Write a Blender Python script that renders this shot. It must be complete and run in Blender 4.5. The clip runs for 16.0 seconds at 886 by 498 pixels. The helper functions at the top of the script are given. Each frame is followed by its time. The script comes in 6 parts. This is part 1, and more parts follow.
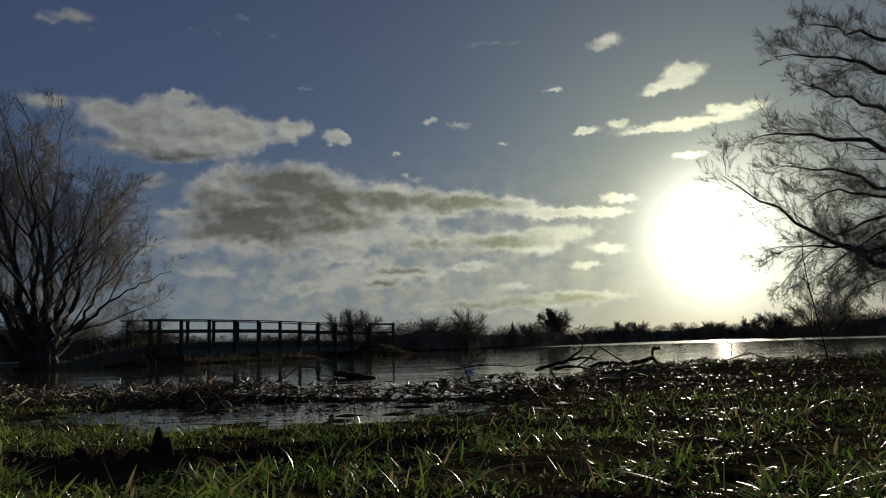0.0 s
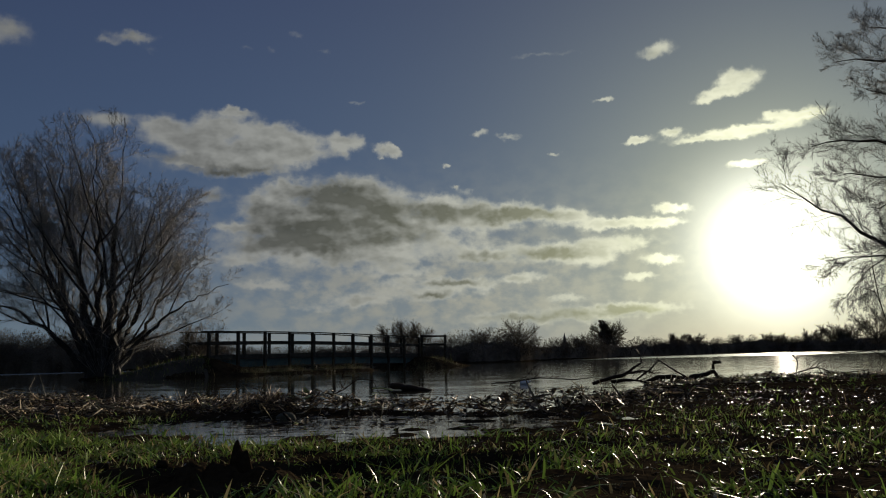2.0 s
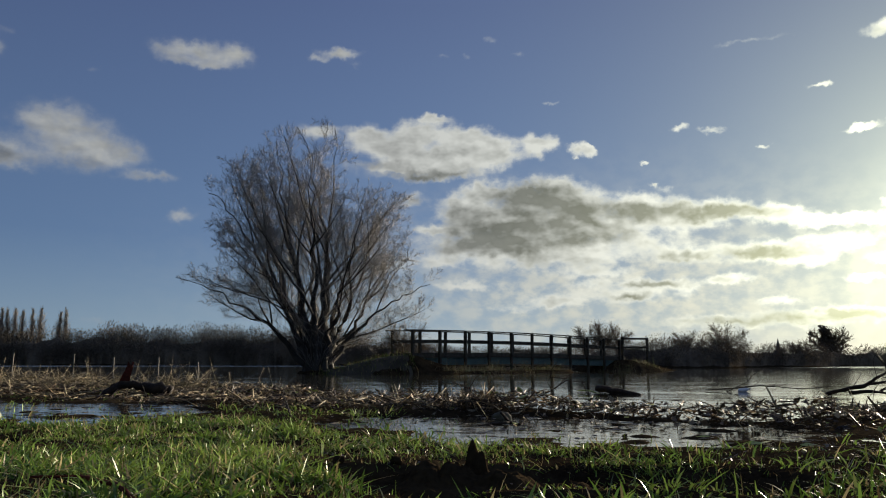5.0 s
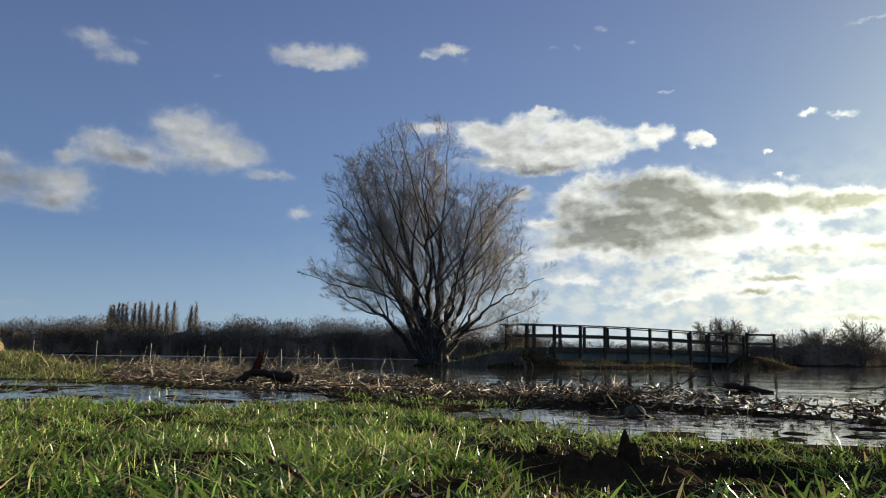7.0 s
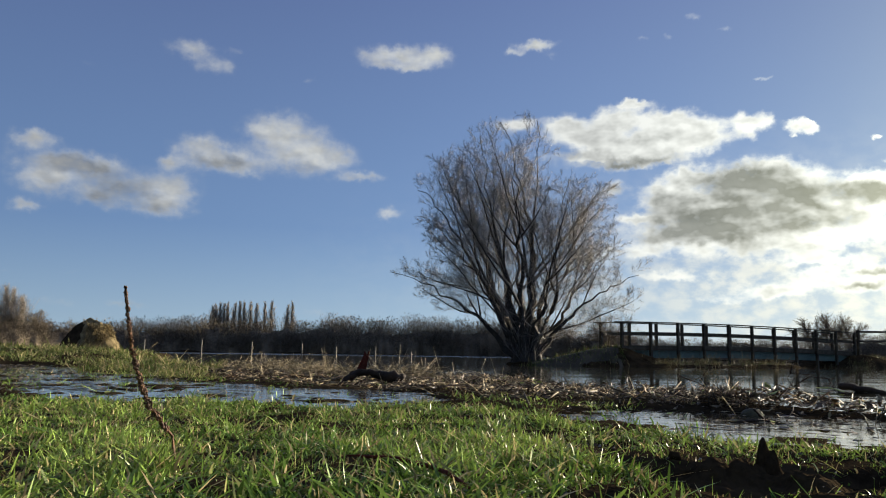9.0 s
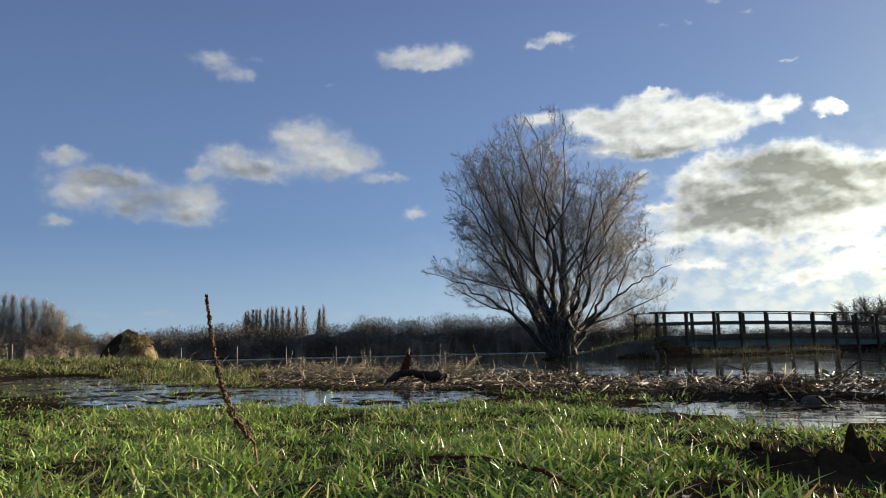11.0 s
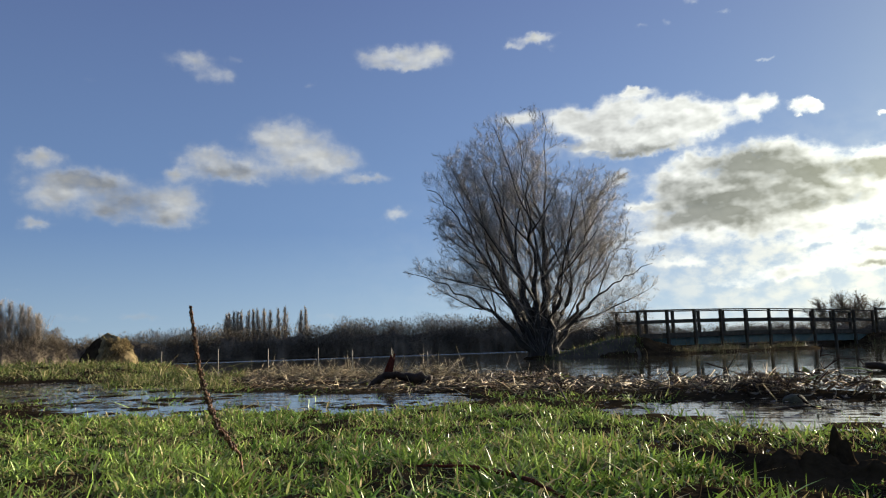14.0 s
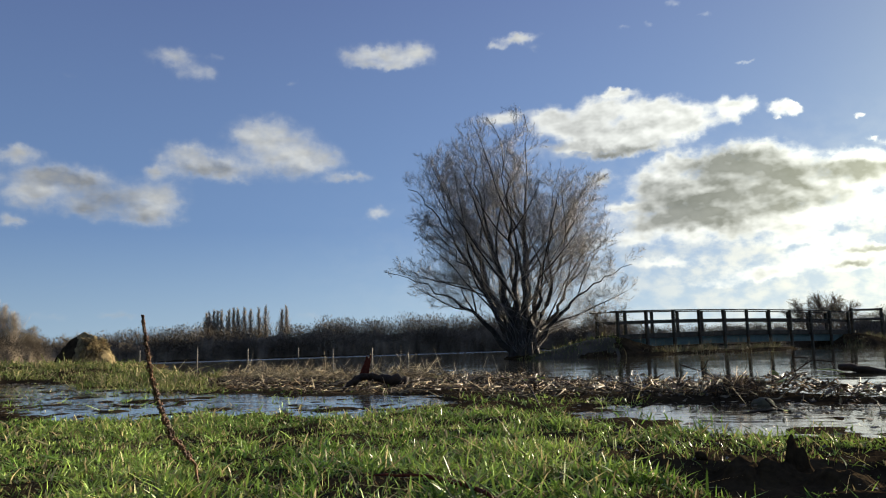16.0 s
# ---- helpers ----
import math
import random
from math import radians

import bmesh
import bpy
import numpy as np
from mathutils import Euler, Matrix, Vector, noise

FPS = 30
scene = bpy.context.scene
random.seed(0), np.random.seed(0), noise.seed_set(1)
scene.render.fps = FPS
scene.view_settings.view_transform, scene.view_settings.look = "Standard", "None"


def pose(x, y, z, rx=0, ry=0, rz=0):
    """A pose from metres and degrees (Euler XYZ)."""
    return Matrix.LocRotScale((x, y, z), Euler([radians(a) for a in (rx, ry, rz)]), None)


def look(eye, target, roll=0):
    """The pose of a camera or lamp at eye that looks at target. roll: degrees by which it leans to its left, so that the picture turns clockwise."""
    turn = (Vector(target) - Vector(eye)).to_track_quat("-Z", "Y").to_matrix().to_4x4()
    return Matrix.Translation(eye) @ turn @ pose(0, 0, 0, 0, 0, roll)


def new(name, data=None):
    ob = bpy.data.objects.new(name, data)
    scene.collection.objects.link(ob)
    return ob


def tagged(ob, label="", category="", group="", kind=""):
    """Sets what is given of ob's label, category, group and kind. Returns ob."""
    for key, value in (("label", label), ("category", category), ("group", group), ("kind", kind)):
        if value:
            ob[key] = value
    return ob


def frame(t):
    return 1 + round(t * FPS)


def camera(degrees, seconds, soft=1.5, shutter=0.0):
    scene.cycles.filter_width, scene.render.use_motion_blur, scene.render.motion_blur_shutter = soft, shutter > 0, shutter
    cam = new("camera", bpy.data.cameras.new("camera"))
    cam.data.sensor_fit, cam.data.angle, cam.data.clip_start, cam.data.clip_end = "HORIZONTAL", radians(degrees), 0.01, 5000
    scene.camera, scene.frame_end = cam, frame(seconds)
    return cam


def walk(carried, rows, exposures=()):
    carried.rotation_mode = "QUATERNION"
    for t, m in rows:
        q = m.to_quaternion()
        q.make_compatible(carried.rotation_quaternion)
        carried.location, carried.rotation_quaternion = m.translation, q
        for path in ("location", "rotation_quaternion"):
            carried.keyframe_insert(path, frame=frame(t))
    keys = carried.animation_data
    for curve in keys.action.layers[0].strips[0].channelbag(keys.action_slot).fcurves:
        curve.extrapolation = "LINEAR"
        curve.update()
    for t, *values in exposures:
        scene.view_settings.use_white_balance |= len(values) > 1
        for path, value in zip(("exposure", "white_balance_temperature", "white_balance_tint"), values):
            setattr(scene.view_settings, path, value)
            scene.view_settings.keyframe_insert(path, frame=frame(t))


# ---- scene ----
cam = camera(60.0, 16.0, 1.1)

EXPOSURES = [(0, -0.42), (1.5, -0.52), (2.5, -0.15), (3.5, 0.2), (6, 1.0), (8, 1.3), (16, 1.4)]
PATH = [
    (0, (0.365, -0.048, 0.434), (0.472, 1.933, 0.685), -1.7),
    (0.5, (0.345, -0.022, 0.446), (0.439, 1.96, 0.702), -1.3),
    (1, (0.326, -0.023, 0.45), (0.401, 1.958, 0.715), -1.1),
    (1.5, (0.315, -0.064, 0.453), (0.364, 1.917, 0.727), -1.2),
    (2, (0.302, -0.053, 0.446), (0.278, 1.927, 0.731), -1.5),
    (2.5, (0.289, -0.059, 0.446), (0.137, 1.913, 0.738), -1.3),
    (3, (0.272, -0.06, 0.445), (0.048, 1.905, 0.742), -1.0),
    (3.5, (0.251, -0.082, 0.447), (-0.063, 1.87, 0.744), -0.8),
    (6, (0.093, 0.236, 0.421), (-0.556, 2.106, 0.709), 0.5),
    (6.5, (0.07, 0.188, 0.413), (-0.655, 2.031, 0.696), 0.6),
    (7, (0.047, 0.162, 0.412), (-0.749, 1.975, 0.69), 0.8),
    (7.5, (0.021, 0.075, 0.425), (-0.835, 1.862, 0.696), 0.5),
    (8, (0.004, 0.067, 0.433), (-0.911, 1.826, 0.699), 0.3),
    (8.5, (-0.013, 0.059, 0.435), (-0.979, 1.789, 0.703), 0.4),
    (9, (-0.026, 0.056, 0.434), (-1.028, 1.765, 0.703), 0.8),
    (9.5, (-0.054, 0.044, 0.432), (-1.06, 1.751, 0.703), 0.6),
    (10, (-0.084, 0.03, 0.429), (-1.113, 1.724, 0.699), -0.1),
    (12.5, (-0.153, 0.017, 0.445), (-1.223, 1.687, 0.703), -2.2),
    (13, (-0.134, 0.023, 0.446), (-1.177, 1.71, 0.706), -2.1),
    (13.5, (-0.136, 0.02, 0.452), (-1.166, 1.714, 0.714), -1.8),
    (14, (-0.139, 0.019, 0.453), (-1.162, 1.717, 0.717), -2.0),
    (14.5, (-0.134, 0.02, 0.456), (-1.156, 1.719, 0.72), -2.1),
    (15, (-0.13, 0.02, 0.459), (-1.147, 1.722, 0.725), -2.0),
    (15.5, (-0.116, 0.035, 0.464), (-1.121, 1.744, 0.727), -1.8),
    (16, (-0.094, 0.048, 0.472), (-1.077, 1.77, 0.733), -1.9),
]
walk(cam, [(t, look(eye, target, roll)) for t, eye, target, roll in PATH], EXPOSURES)

# ---- daylight ----
SUN_AZ, SUN_EL = -23.0, 7.2      # degrees left of +y, and above the horizon
sun_dir = Vector((-math.sin(radians(SUN_AZ)) * math.cos(radians(SUN_EL)),
                  math.cos(radians(SUN_AZ)) * math.cos(radians(SUN_EL)), math.sin(radians(SUN_EL))))
lamp = bpy.data.lights.new("sun", "SUN")
lamp.energy, lamp.angle, lamp.color = 5.0, radians(0.5), (1.0, 0.86, 0.66)
sun = new("sun", lamp)
sun.matrix_world = look((0, 0, 60), Vector((0, 0, 60)) - sun_dir)

# Cloud puffs: degrees left of +y, degrees up, half width, half height, weight.
CLOUDS_FIELD = [(42.4, 15.7, 2.39, 1.45, 1), (41.2, 14.3, 2.74, 1.22, 1), (44.1, 15.9, 1.14, 0.72, 0.8), (39.3, 14.2, 1.89, 0.9, 0.9), (36.8, 12.9, 1.61, 0.37, 0.8), (48.5, 14.3, 1.51, 0.908, 1), (47.4, 13.6, 2.16, 0.828, 1), (45.5, 13.4, 1.6, 0.72, 0.9), (50.4, 13.2, 0.782, 0.448, 0.9), (50.4, 11.2, 1.72, 1.26, 1), (50.8, 10.1, 1.54, 0.816, 1), (53.4, 11.1, 2.47, 0.977, 0.83), (55, 10.4, 1.61, 0.609, 0.75), (58.3, 11.2, 1.75, 1.02, 1), (57.3, 12.3, 2.71, 0.851, 0.9), (59.2, 13.7, 1.13, 0.586, 1), (55.2, 12.3, 1.61, 0.69, 0.9), (59.3, 9.2, 0.966, 0.425, 0.9), (34.6, 10.4, 1.02, 0.46, 0.8)]
CLOUDS_HIGH = [(49.5, 20.9, 1.62, 0.6, 0.75), (47.8, 20.2, 1.41, 0.61, 0.55), (46.5, 21.2, 0.64, 0.3, 0.35), (34.1, 21.8, 2.53, 0.67, 1), (31.4, 21.9, 1.32, 0.71, 1), (33.7, 21.1, 2.62, 0.32, 0.8), (36.4, 21.8, 0.86, 0.39, 0.5), (23.4, 22.6, 1.31, 0.39, 1), (25.1, 22.2, 0.7, 0.24, 0.7), (22.1, 21.8, 0.7, 0.31, 0.3), (6.9, 19, 0.98, 0.18, 0.4), (-2.3, 16.6, 0.51, 0.32, 0.6), (15.5, 22.6, 0.5, 0.27, 0.25), (11.6, 23.7, 0.73, 0.3, 0.3), (40.9, 19.7, 0.67, 0.28, 0.35), (56.5, 19, 0.69, 0.36, 0.2), (9.3, 22.7, 0.52, 0.2, 0.3), (13.5, 22.5, 0.59, 0.19, 0.25), (-7.4, 22, 3.03, 0.2, 0.35)]
CLOUDS_TREE = [(16.2, 18.1, 1.16, 0.36, 1), (17.3, 17, 1.84, 0.88, 1), (13.7, 16.7, 2.02, 0.95, 1), (11.5, 15.8, 1.97, 0.86, 1), (12.6, 15.1, 2.39, 0.79, 1), (8.5, 16.4, 0.92, 0.69, 0.8), (8.2, 15.5, 0.53, 0.85, 0.6), (15.8, 15.1, 3.28, 0.97, 1), (19.1, 15.9, 2.19, 1.06, 1), (21.4, 16.6, 1.54, 0.98, 0.9), (24.9, 16.9, 1.73, 0.57, 0.7), (18.2, 14.4, 3.34, 0.49, 0.9), (14.5, 14, 1.62, 0.32, 0.7), (5.1, 15.7, 0.8, 0.45, 0.9), (4.3, 15.8, 0.36, 0.22, 0.8), (0.2, 14.3, 0.3, 0.18, 0.7), (-0.3, 12.8, 0.39, 0.22, 0.8), (5.3, 15.1, 0.3, 0.19, 0.6)]
CLOUDS_BANK = [(12.5, 12.7, 1.49, 0.82, 1), (13.8, 11.4, 1.64, 0.99, 1), (9.2, 12.3, 2.11, 1, 1), (6.6, 12.9, 1.62, 0.83, 1), (4.9, 11.5, 2.14, 1.26, 1), (0.7, 11.3, 2.58, 0.93, 1), (-1.9, 10.5, 2.56, 0.93, 1), (-5.3, 10.6, 2.79, 0.75, 1), (-8.7, 10.2, 2.08, 0.5, 1), (10.5, 10.7, 4.17, 1.08, 1), (4.5, 10, 4.69, 0.67, 0.9), (8.8, 9.6, 5.04, 0.84, 0.8)]
CLOUDS_LOW = [(15.7, 10, 2, 0.33, 0.8), (11.2, 8.6, 4.13, 0.83, 0.9), (6.2, 7.7, 4.64, 0.84, 0.7), (16, 7.4, 2.38, 0.41, 0.6), (13.6, 5.7, 2.42, 0.37, 0.7), (7.1, 4.4, 1.84, 0.46, 0.8), (10.4, 4, 2.05, 0.37, 0.5), (-2.3, 7.7, 2.12, 0.59, 1), (-7.8, 7.7, 3.33, 0.75, 1), (-10.7, 7.3, 1.47, 0.83, 1), (-5.2, 5.9, 2.09, 0.38, 0.8), (0.3, 5.7, 2.54, 0.42, 0.9), (1.4, 4.9, 1.86, 0.42, 0.9), (-2.2, 5.4, 0.84, 0.5, 0.7), (-8.5, 4.3, 1.64, 0.37, 0.6), (-12.1, 3.2, 4.39, 0.57, 0.9), (-5.5, 2.9, 5.39, 0.5, 0.7), (3.7, 6.6, 2.54, 0.38, 0.7), (4.5, 5.8, 1.69, 0.34, 0.5), (10.4, 8.4, 7.05, 1.42, 0.7)]
CLOUDS_SUN = [(-16.1, 21.5, 1.13, 0.42, 1), (-15.4, 21.1, 0.65, 0.31, 0.7), (-21.4, 18.8, 1.51, 0.68, 1), (-20.4, 18, 1.52, 0.34, 1), (-19, 17.6, 0.93, 0.23, 0.7), (-22, 15.3, 3.33, 0.34, 1), (-19, 15, 2.31, 0.31, 1), (-25.4, 15.9, 1.62, 0.41, 1), (-23.4, 16, 0.87, 0.3, 0.8), (-16.5, 15.7, 0.79, 0.36, 0.9), (-14, 15.3, 1.06, 0.24, 1), (-4.6, 16.3, 1.2, 0.27, 0.6)]
CLOUDS_SUN_LOW = [(4.1, 15.3, 0.69, 0.37, 0.7), (-11.6, 18.4, 0.92, 0.2, 0.6), (7.1, 16.2, 0.77, 0.62, 0.7), (-8.1, 14.9, 0.51, 0.18, 0.5), (-1.2, 12.5, 0.52, 0.21, 0.4), (-11.8, 9.5, 3.26, 0.41, 1), (-16.3, 10.4, 1.33, 0.32, 0.9), (-15, 9.4, 1.98, 0.36, 0.9), (-15.3, 6.8, 1.33, 0.45, 0.9), (-13.6, 5.6, 1.59, 0.33, 0.7), (-21.8, 12.9, 1.47, 0.31, 0.8)]
CLOUDS_VEIL = [(1.9, 8.7, 5.12, 0.93, 0.6), (-12.3, 8.1, 3.23, 0.57, 0.6), (4.5, 4.9, 8.41, 0.84, 0.35), (17.7, 12.2, 1.42, 0.56, 0.5)]
# the grey, shaded bodies of the thicker ones
GREY_BANK = [(8.1, 12.1, 3.42, 1.4, 1.2), (9.8, 11.5, 2.73, 1.08, 1), (1.3, 10.9, 3.46, 0.767, 1), (-4.9, 10.5, 3.64, 0.65, 1.1), (5, 10.8, 2.77, 1.09, 0.8), (11.7, 10, 3.77, 0.75, 0.9), (12.1, 8.5, 4.4, 0.8, 0.9), (-7.7, 7.6, 3.78, 0.598, 1.1), (-2.2, 7.5, 1.99, 0.494, 0.8), (-0.3, 5.7, 2.54, 0.325, 1), (1.7, 4.8, 1.65, 0.325, 0.9), (-11.2, 3.1, 5.75, 0.585, 1), (-3.7, 2.8, 4.34, 0.429, 0.7), (7.1, 7.1, 4.37, 0.546, 0.4), (14.2, 11, 1.59, 1.07, 0.5)]
GREY_FIELD = [(16.9, 13.9, 4.12, 0.463, 1), (20.5, 14.6, 2.64, 0.463, 0.7), (15, 15.5, 1.84, 0.45, 0.35), (41, 13.3, 3.1, 0.613, 0.5), (47.2, 13.3, 2.92, 0.55, 0.8), (53.4, 11.1, 2.69, 1.05, 0.9), (56.7, 12.2, 2.97, 0.75, 0.9), (50.8, 9.8, 1.85, 0.488, 0.5), (54.8, 10.2, 1.75, 0.575, 0.8), (58.5, 10.6, 1.64, 0.55, 0.5), (36.8, 12.7, 1.59, 0.312, 0.4), (9.3, 9.2, 4.98, 0.95, 0.8), (3.5, 9.2, 3.83, 0.65, 0.6), (17.6, 12, 1.19, 0.44, 0.8), (57.1, 3.1, 1.36, 0.3, 0.4), (52.9, 3.1, 1.67, 0.31, 0.45), (60.2, 5, 0.97, 0.18, 0.3), (56.2, 5.1, 0.7, 0.23, 0.25), (39.3, 2.8, 2.02, 0.29, 0.35), (52.2, 3, 1.39, 0.23, 0.35)]


class Nodes:
    """Short hand for node trees."""

    def __init__(self, tree):
        self.tree = tree
        tree.nodes.clear()

    def add(self, kind):
        return self.tree.nodes.new(kind)

    def link(self, a, b):
        self.tree.links.new(a, b)

    def put(self, sock, v):
        if isinstance(v, bpy.types.NodeSocket):
            self.link(v, sock)
        elif v is not None:
            sock.default_value = v

    def math(self, op, a, b=None, c=None, clamp=False):
        n = self.add("ShaderNodeMath")
        n.operation, n.use_clamp = op, clamp
        for i, v in enumerate((a, b, c)):
            if v is not None:
                self.put(n.inputs[i], v)
        return n.outputs[0]

    def vec(self, op, a, b=None, c=None):
        n = self.add("ShaderNodeVectorMath")
        n.operation = op
        for i, v in enumerate((a, b, c)):
            if v is not None:
                self.put(n.inputs[i], v)
        return n.outputs["Value" if op in ("DOT_PRODUCT", "LENGTH", "DISTANCE") else "Vector"]

    def mix(self, f, a, b, blend="MIX"):
        n = self.add("ShaderNodeMix")
        n.data_type, n.blend_type = "RGBA", blend
        self.put(n.inputs[0], f)
        self.put(n.inputs[6], a if isinstance(a, bpy.types.NodeSocket) else (*a, 1)[:4])
        self.put(n.inputs[7], b if isinstance(b, bpy.types.NodeSocket) else (*b, 1)[:4])
        return n.outputs[2]

    def noise(self, vector, scale, detail=4.0, rough=0.55, distort=0.0):
        n = self.add("ShaderNodeTexNoise")
        self.put(n.inputs["Vector"], vector)
        for k, v in (("Scale", scale), ("Detail", detail), ("Roughness", rough), ("Distortion", distort)):
            n.inputs[k].default_value = v
        return n.outputs["Fac"]

    def span(self, v, a, b, lo=0.0, hi=1.0, smooth=True):
        n = self.add("ShaderNodeMapRange")
        n.interpolation_type = "SMOOTHSTEP" if smooth else "LINEAR"
        for i, x in enumerate((v, a, b, lo, hi)):
            self.put(n.inputs[i], x)
        return n.outputs[0]


world = bpy.data.worlds.new("sky")
scene.world = world
world.use_nodes = True
N = Nodes(world.node_tree)
ray_way = N.add("ShaderNodeTexCoord").outputs["Generated"]
sky = N.add("ShaderNodeTexSky")
sky.sky_type, sky.sun_disc = "NISHITA", False
sky.sun_elevation, sky.sun_rotation = radians(SUN_EL), radians(-SUN_AZ)
sky.altitude, sky.air_density, sky.dust_density, sky.ozone_density = 20.0, 1.0, 0.6, 2.5
SKY = 0.10
xyz = N.add("ShaderNodeSeparateXYZ")
N.link(ray_way, xyz.inputs[0])
west = N.math("MULTIPLY", xyz.outputs[0], -1.0)
az = N.math("MULTIPLY", N.math("ARCTAN2", west, xyz.outputs[1]), 180 / math.pi)
el = N.math("MULTIPLY", N.math("ARCSINE", xyz.outputs[2]), 180 / math.pi)
flat = N.add("ShaderNodeCombineXYZ")
N.link(az, flat.inputs[0])
N.link(el, flat.inputs[1])
flat = flat.outputs[0]
# ragged edges: the puffs' plane is warped by noise at two sizes, more across than up
def warped(scale, detail, across, up):
    n = N.add("ShaderNodeTexNoise")
    N.put(n.inputs["Vector"], flat)
    n.inputs["Scale"].default_value, n.inputs["Detail"].default_value = scale, detail
    return N.vec("MULTIPLY_ADD", n.outputs["Color"], (across, up, 0.0), (-across / 2, -up / 2, 0.0))


spot = N.vec("ADD", N.vec("ADD", flat, warped(0.5, 2.0, 1.3, 0.8)), warped(1.7, 5.0, 0.95, 0.75))


def heaped(puffs):
    """Soft puffs laid over one another, from 0 in the clear to nearly 1 in their hearts."""
    whole_ = None
    for a, e, w, h, weight in puffs:
        v = N.vec("MULTIPLY_ADD", spot, (1.0 / w, 1.0 / h, 0.0), (-a / w, -e / h, 0.0))
        g = N.math("MULTIPLY", N.math("POWER", 0.36, N.vec("DOT_PRODUCT", v, v)), min(1.0, weight))
        whole_ = g if whole_ is None else N.math("MULTIPLY_ADD", g, N.math("SUBTRACT", 1.0, whole_), whole_)
    return whole_


grey_heap = heaped(GREY_BANK + GREY_FIELD)
total = heaped(CLOUDS_FIELD + CLOUDS_HIGH + CLOUDS_TREE + CLOUDS_BANK + CLOUDS_LOW + CLOUDS_VEIL + CLOUDS_SUN + CLOUDS_SUN_LOW)
total = N.math("MAXIMUM", N.math("MULTIPLY", grey_heap, 0.8), total)
# scattered fair-weather cloud over the rest of the sky, away from the mapped stretch
away = N.math("MAXIMUM", N.span(N.math("ABSOLUTE", N.math("SUBTRACT", az, 14.0)), 52.0, 70.0), N.span(el, 27.0, 36.0))
rest = N.math("MULTIPLY", N.span(N.noise(ray_way, 5.0, 3.0), 0.5, 0.72), N.math("MULTIPLY", away, N.span(el, 1.0, 8.0)))
total = N.math("ADD", total, rest)
fluff = N.noise(N.vec("MULTIPLY", flat, (0.7, 1.0, 1.0)), 0.9, 5.0, 0.55)
smoke = N.noise(N.vec("MULTIPLY", flat, (0.6, 1.0, 1.0)), 0.62, 3.0, 0.5)
smoke_up = N.noise(N.vec("MULTIPLY_ADD", flat, (0.6, 1.0, 1.0), (-0.2, 0.4, 0.0)), 0.62, 3.0, 0.5)
body = N.math("MULTIPLY_ADD", N.math("SUBTRACT", fluff, 0.5), N.span(total, 0.02, 0.4, 0.2, 0.95), total)
# fair-weather clouds over the field have softer rims than the bank
soft_side = N.math("MAXIMUM", N.span(az, 22.0, 32.0), N.math("MULTIPLY", N.span(el, 18.5, 21.0), 0.7))
cover = N.span(body, N.span(soft_side, 0.0, 1.0, 0.16, 0.08), N.span(soft_side, 0.0, 1.0, 0.74, 1.2))
to_sun = N.vec("DOT_PRODUCT", ray_way, tuple(sun_dir))
off = N.math("MULTIPLY", N.math("ARCCOSINE", N.math("MINIMUM", to_sun, 1.0)), 180 / math.pi)
near_sun = N.math("POWER", 0.36, N.math("DIVIDE", off, 18.0))
lit = N.math("MULTIPLY_ADD", near_sun, 2.0, N.span(az, 8.0, 46.0, 0.6, 0.5))
shade = N.math("MULTIPLY_ADD", near_sun, 0.32, N.span(az, 6.0, 32.0, 0.10, 0.2))
relief = N.math("MULTIPLY", N.math("SUBTRACT", smoke, smoke_up), 1.9)
thick = N.math("MULTIPLY", N.span(body, 0.45, 1.0), 0.27)
dark = N.math("ADD", N.span(N.math("MULTIPLY_ADD", N.math("SUBTRACT", smoke, 0.5), 0.6, grey_heap), 0.05, 1.05, 0.0, 0.8), N.math("ADD", thick, N.math("MULTIPLY", relief, N.span(body, 0.3, 0.8))), clamp=True)
# billows show faintly inside the shaded bodies
shade = N.math("MULTIPLY", shade, N.math("ADD", N.span(smoke, 0.3, 0.7, 0.8, 1.35), N.math("MULTIPLY", N.math("SUBTRACT", fluff, 0.5), 0.7)))
bright = N.math("MULTIPLY_ADD", dark, N.math("SUBTRACT", shade, lit), lit)
tone = N.mix(N.math("MULTIPLY", near_sun, N.math("MULTIPLY_ADD", dark, -0.85, 1.0)), (0.965, 0.99, 0.985), (1.0, 0.97, 0.74))
cloud = N.vec("SCALE", tone)
N.link(bright, cloud.node.inputs["Scale"])
clear = N.vec("SCALE", sky.outputs[0])
clear.node.inputs["Scale"].default_value = SKY
# the cold blue of washed winter air, paler towards the horizon
air = N.mix(N.span(el, -1.0, 26.0, smooth=False), N.mix(N.span(el, -1.0, 9.0, smooth=False), (0.45, 0.64, 0.79), (0.208, 0.37, 0.66)), (0.118, 0.182, 0.40))
dim = N.math("MULTIPLY", N.span(az, 8.0, 62.0, 1.0, 0.78), N.span(off, 75.0, 135.0, 1.0, 0.5))
air_dim = N.vec("SCALE", air)
N.link(dim, air_dim.node.inputs["Scale"])
base = N.mix(0.84, clear, air_dim)
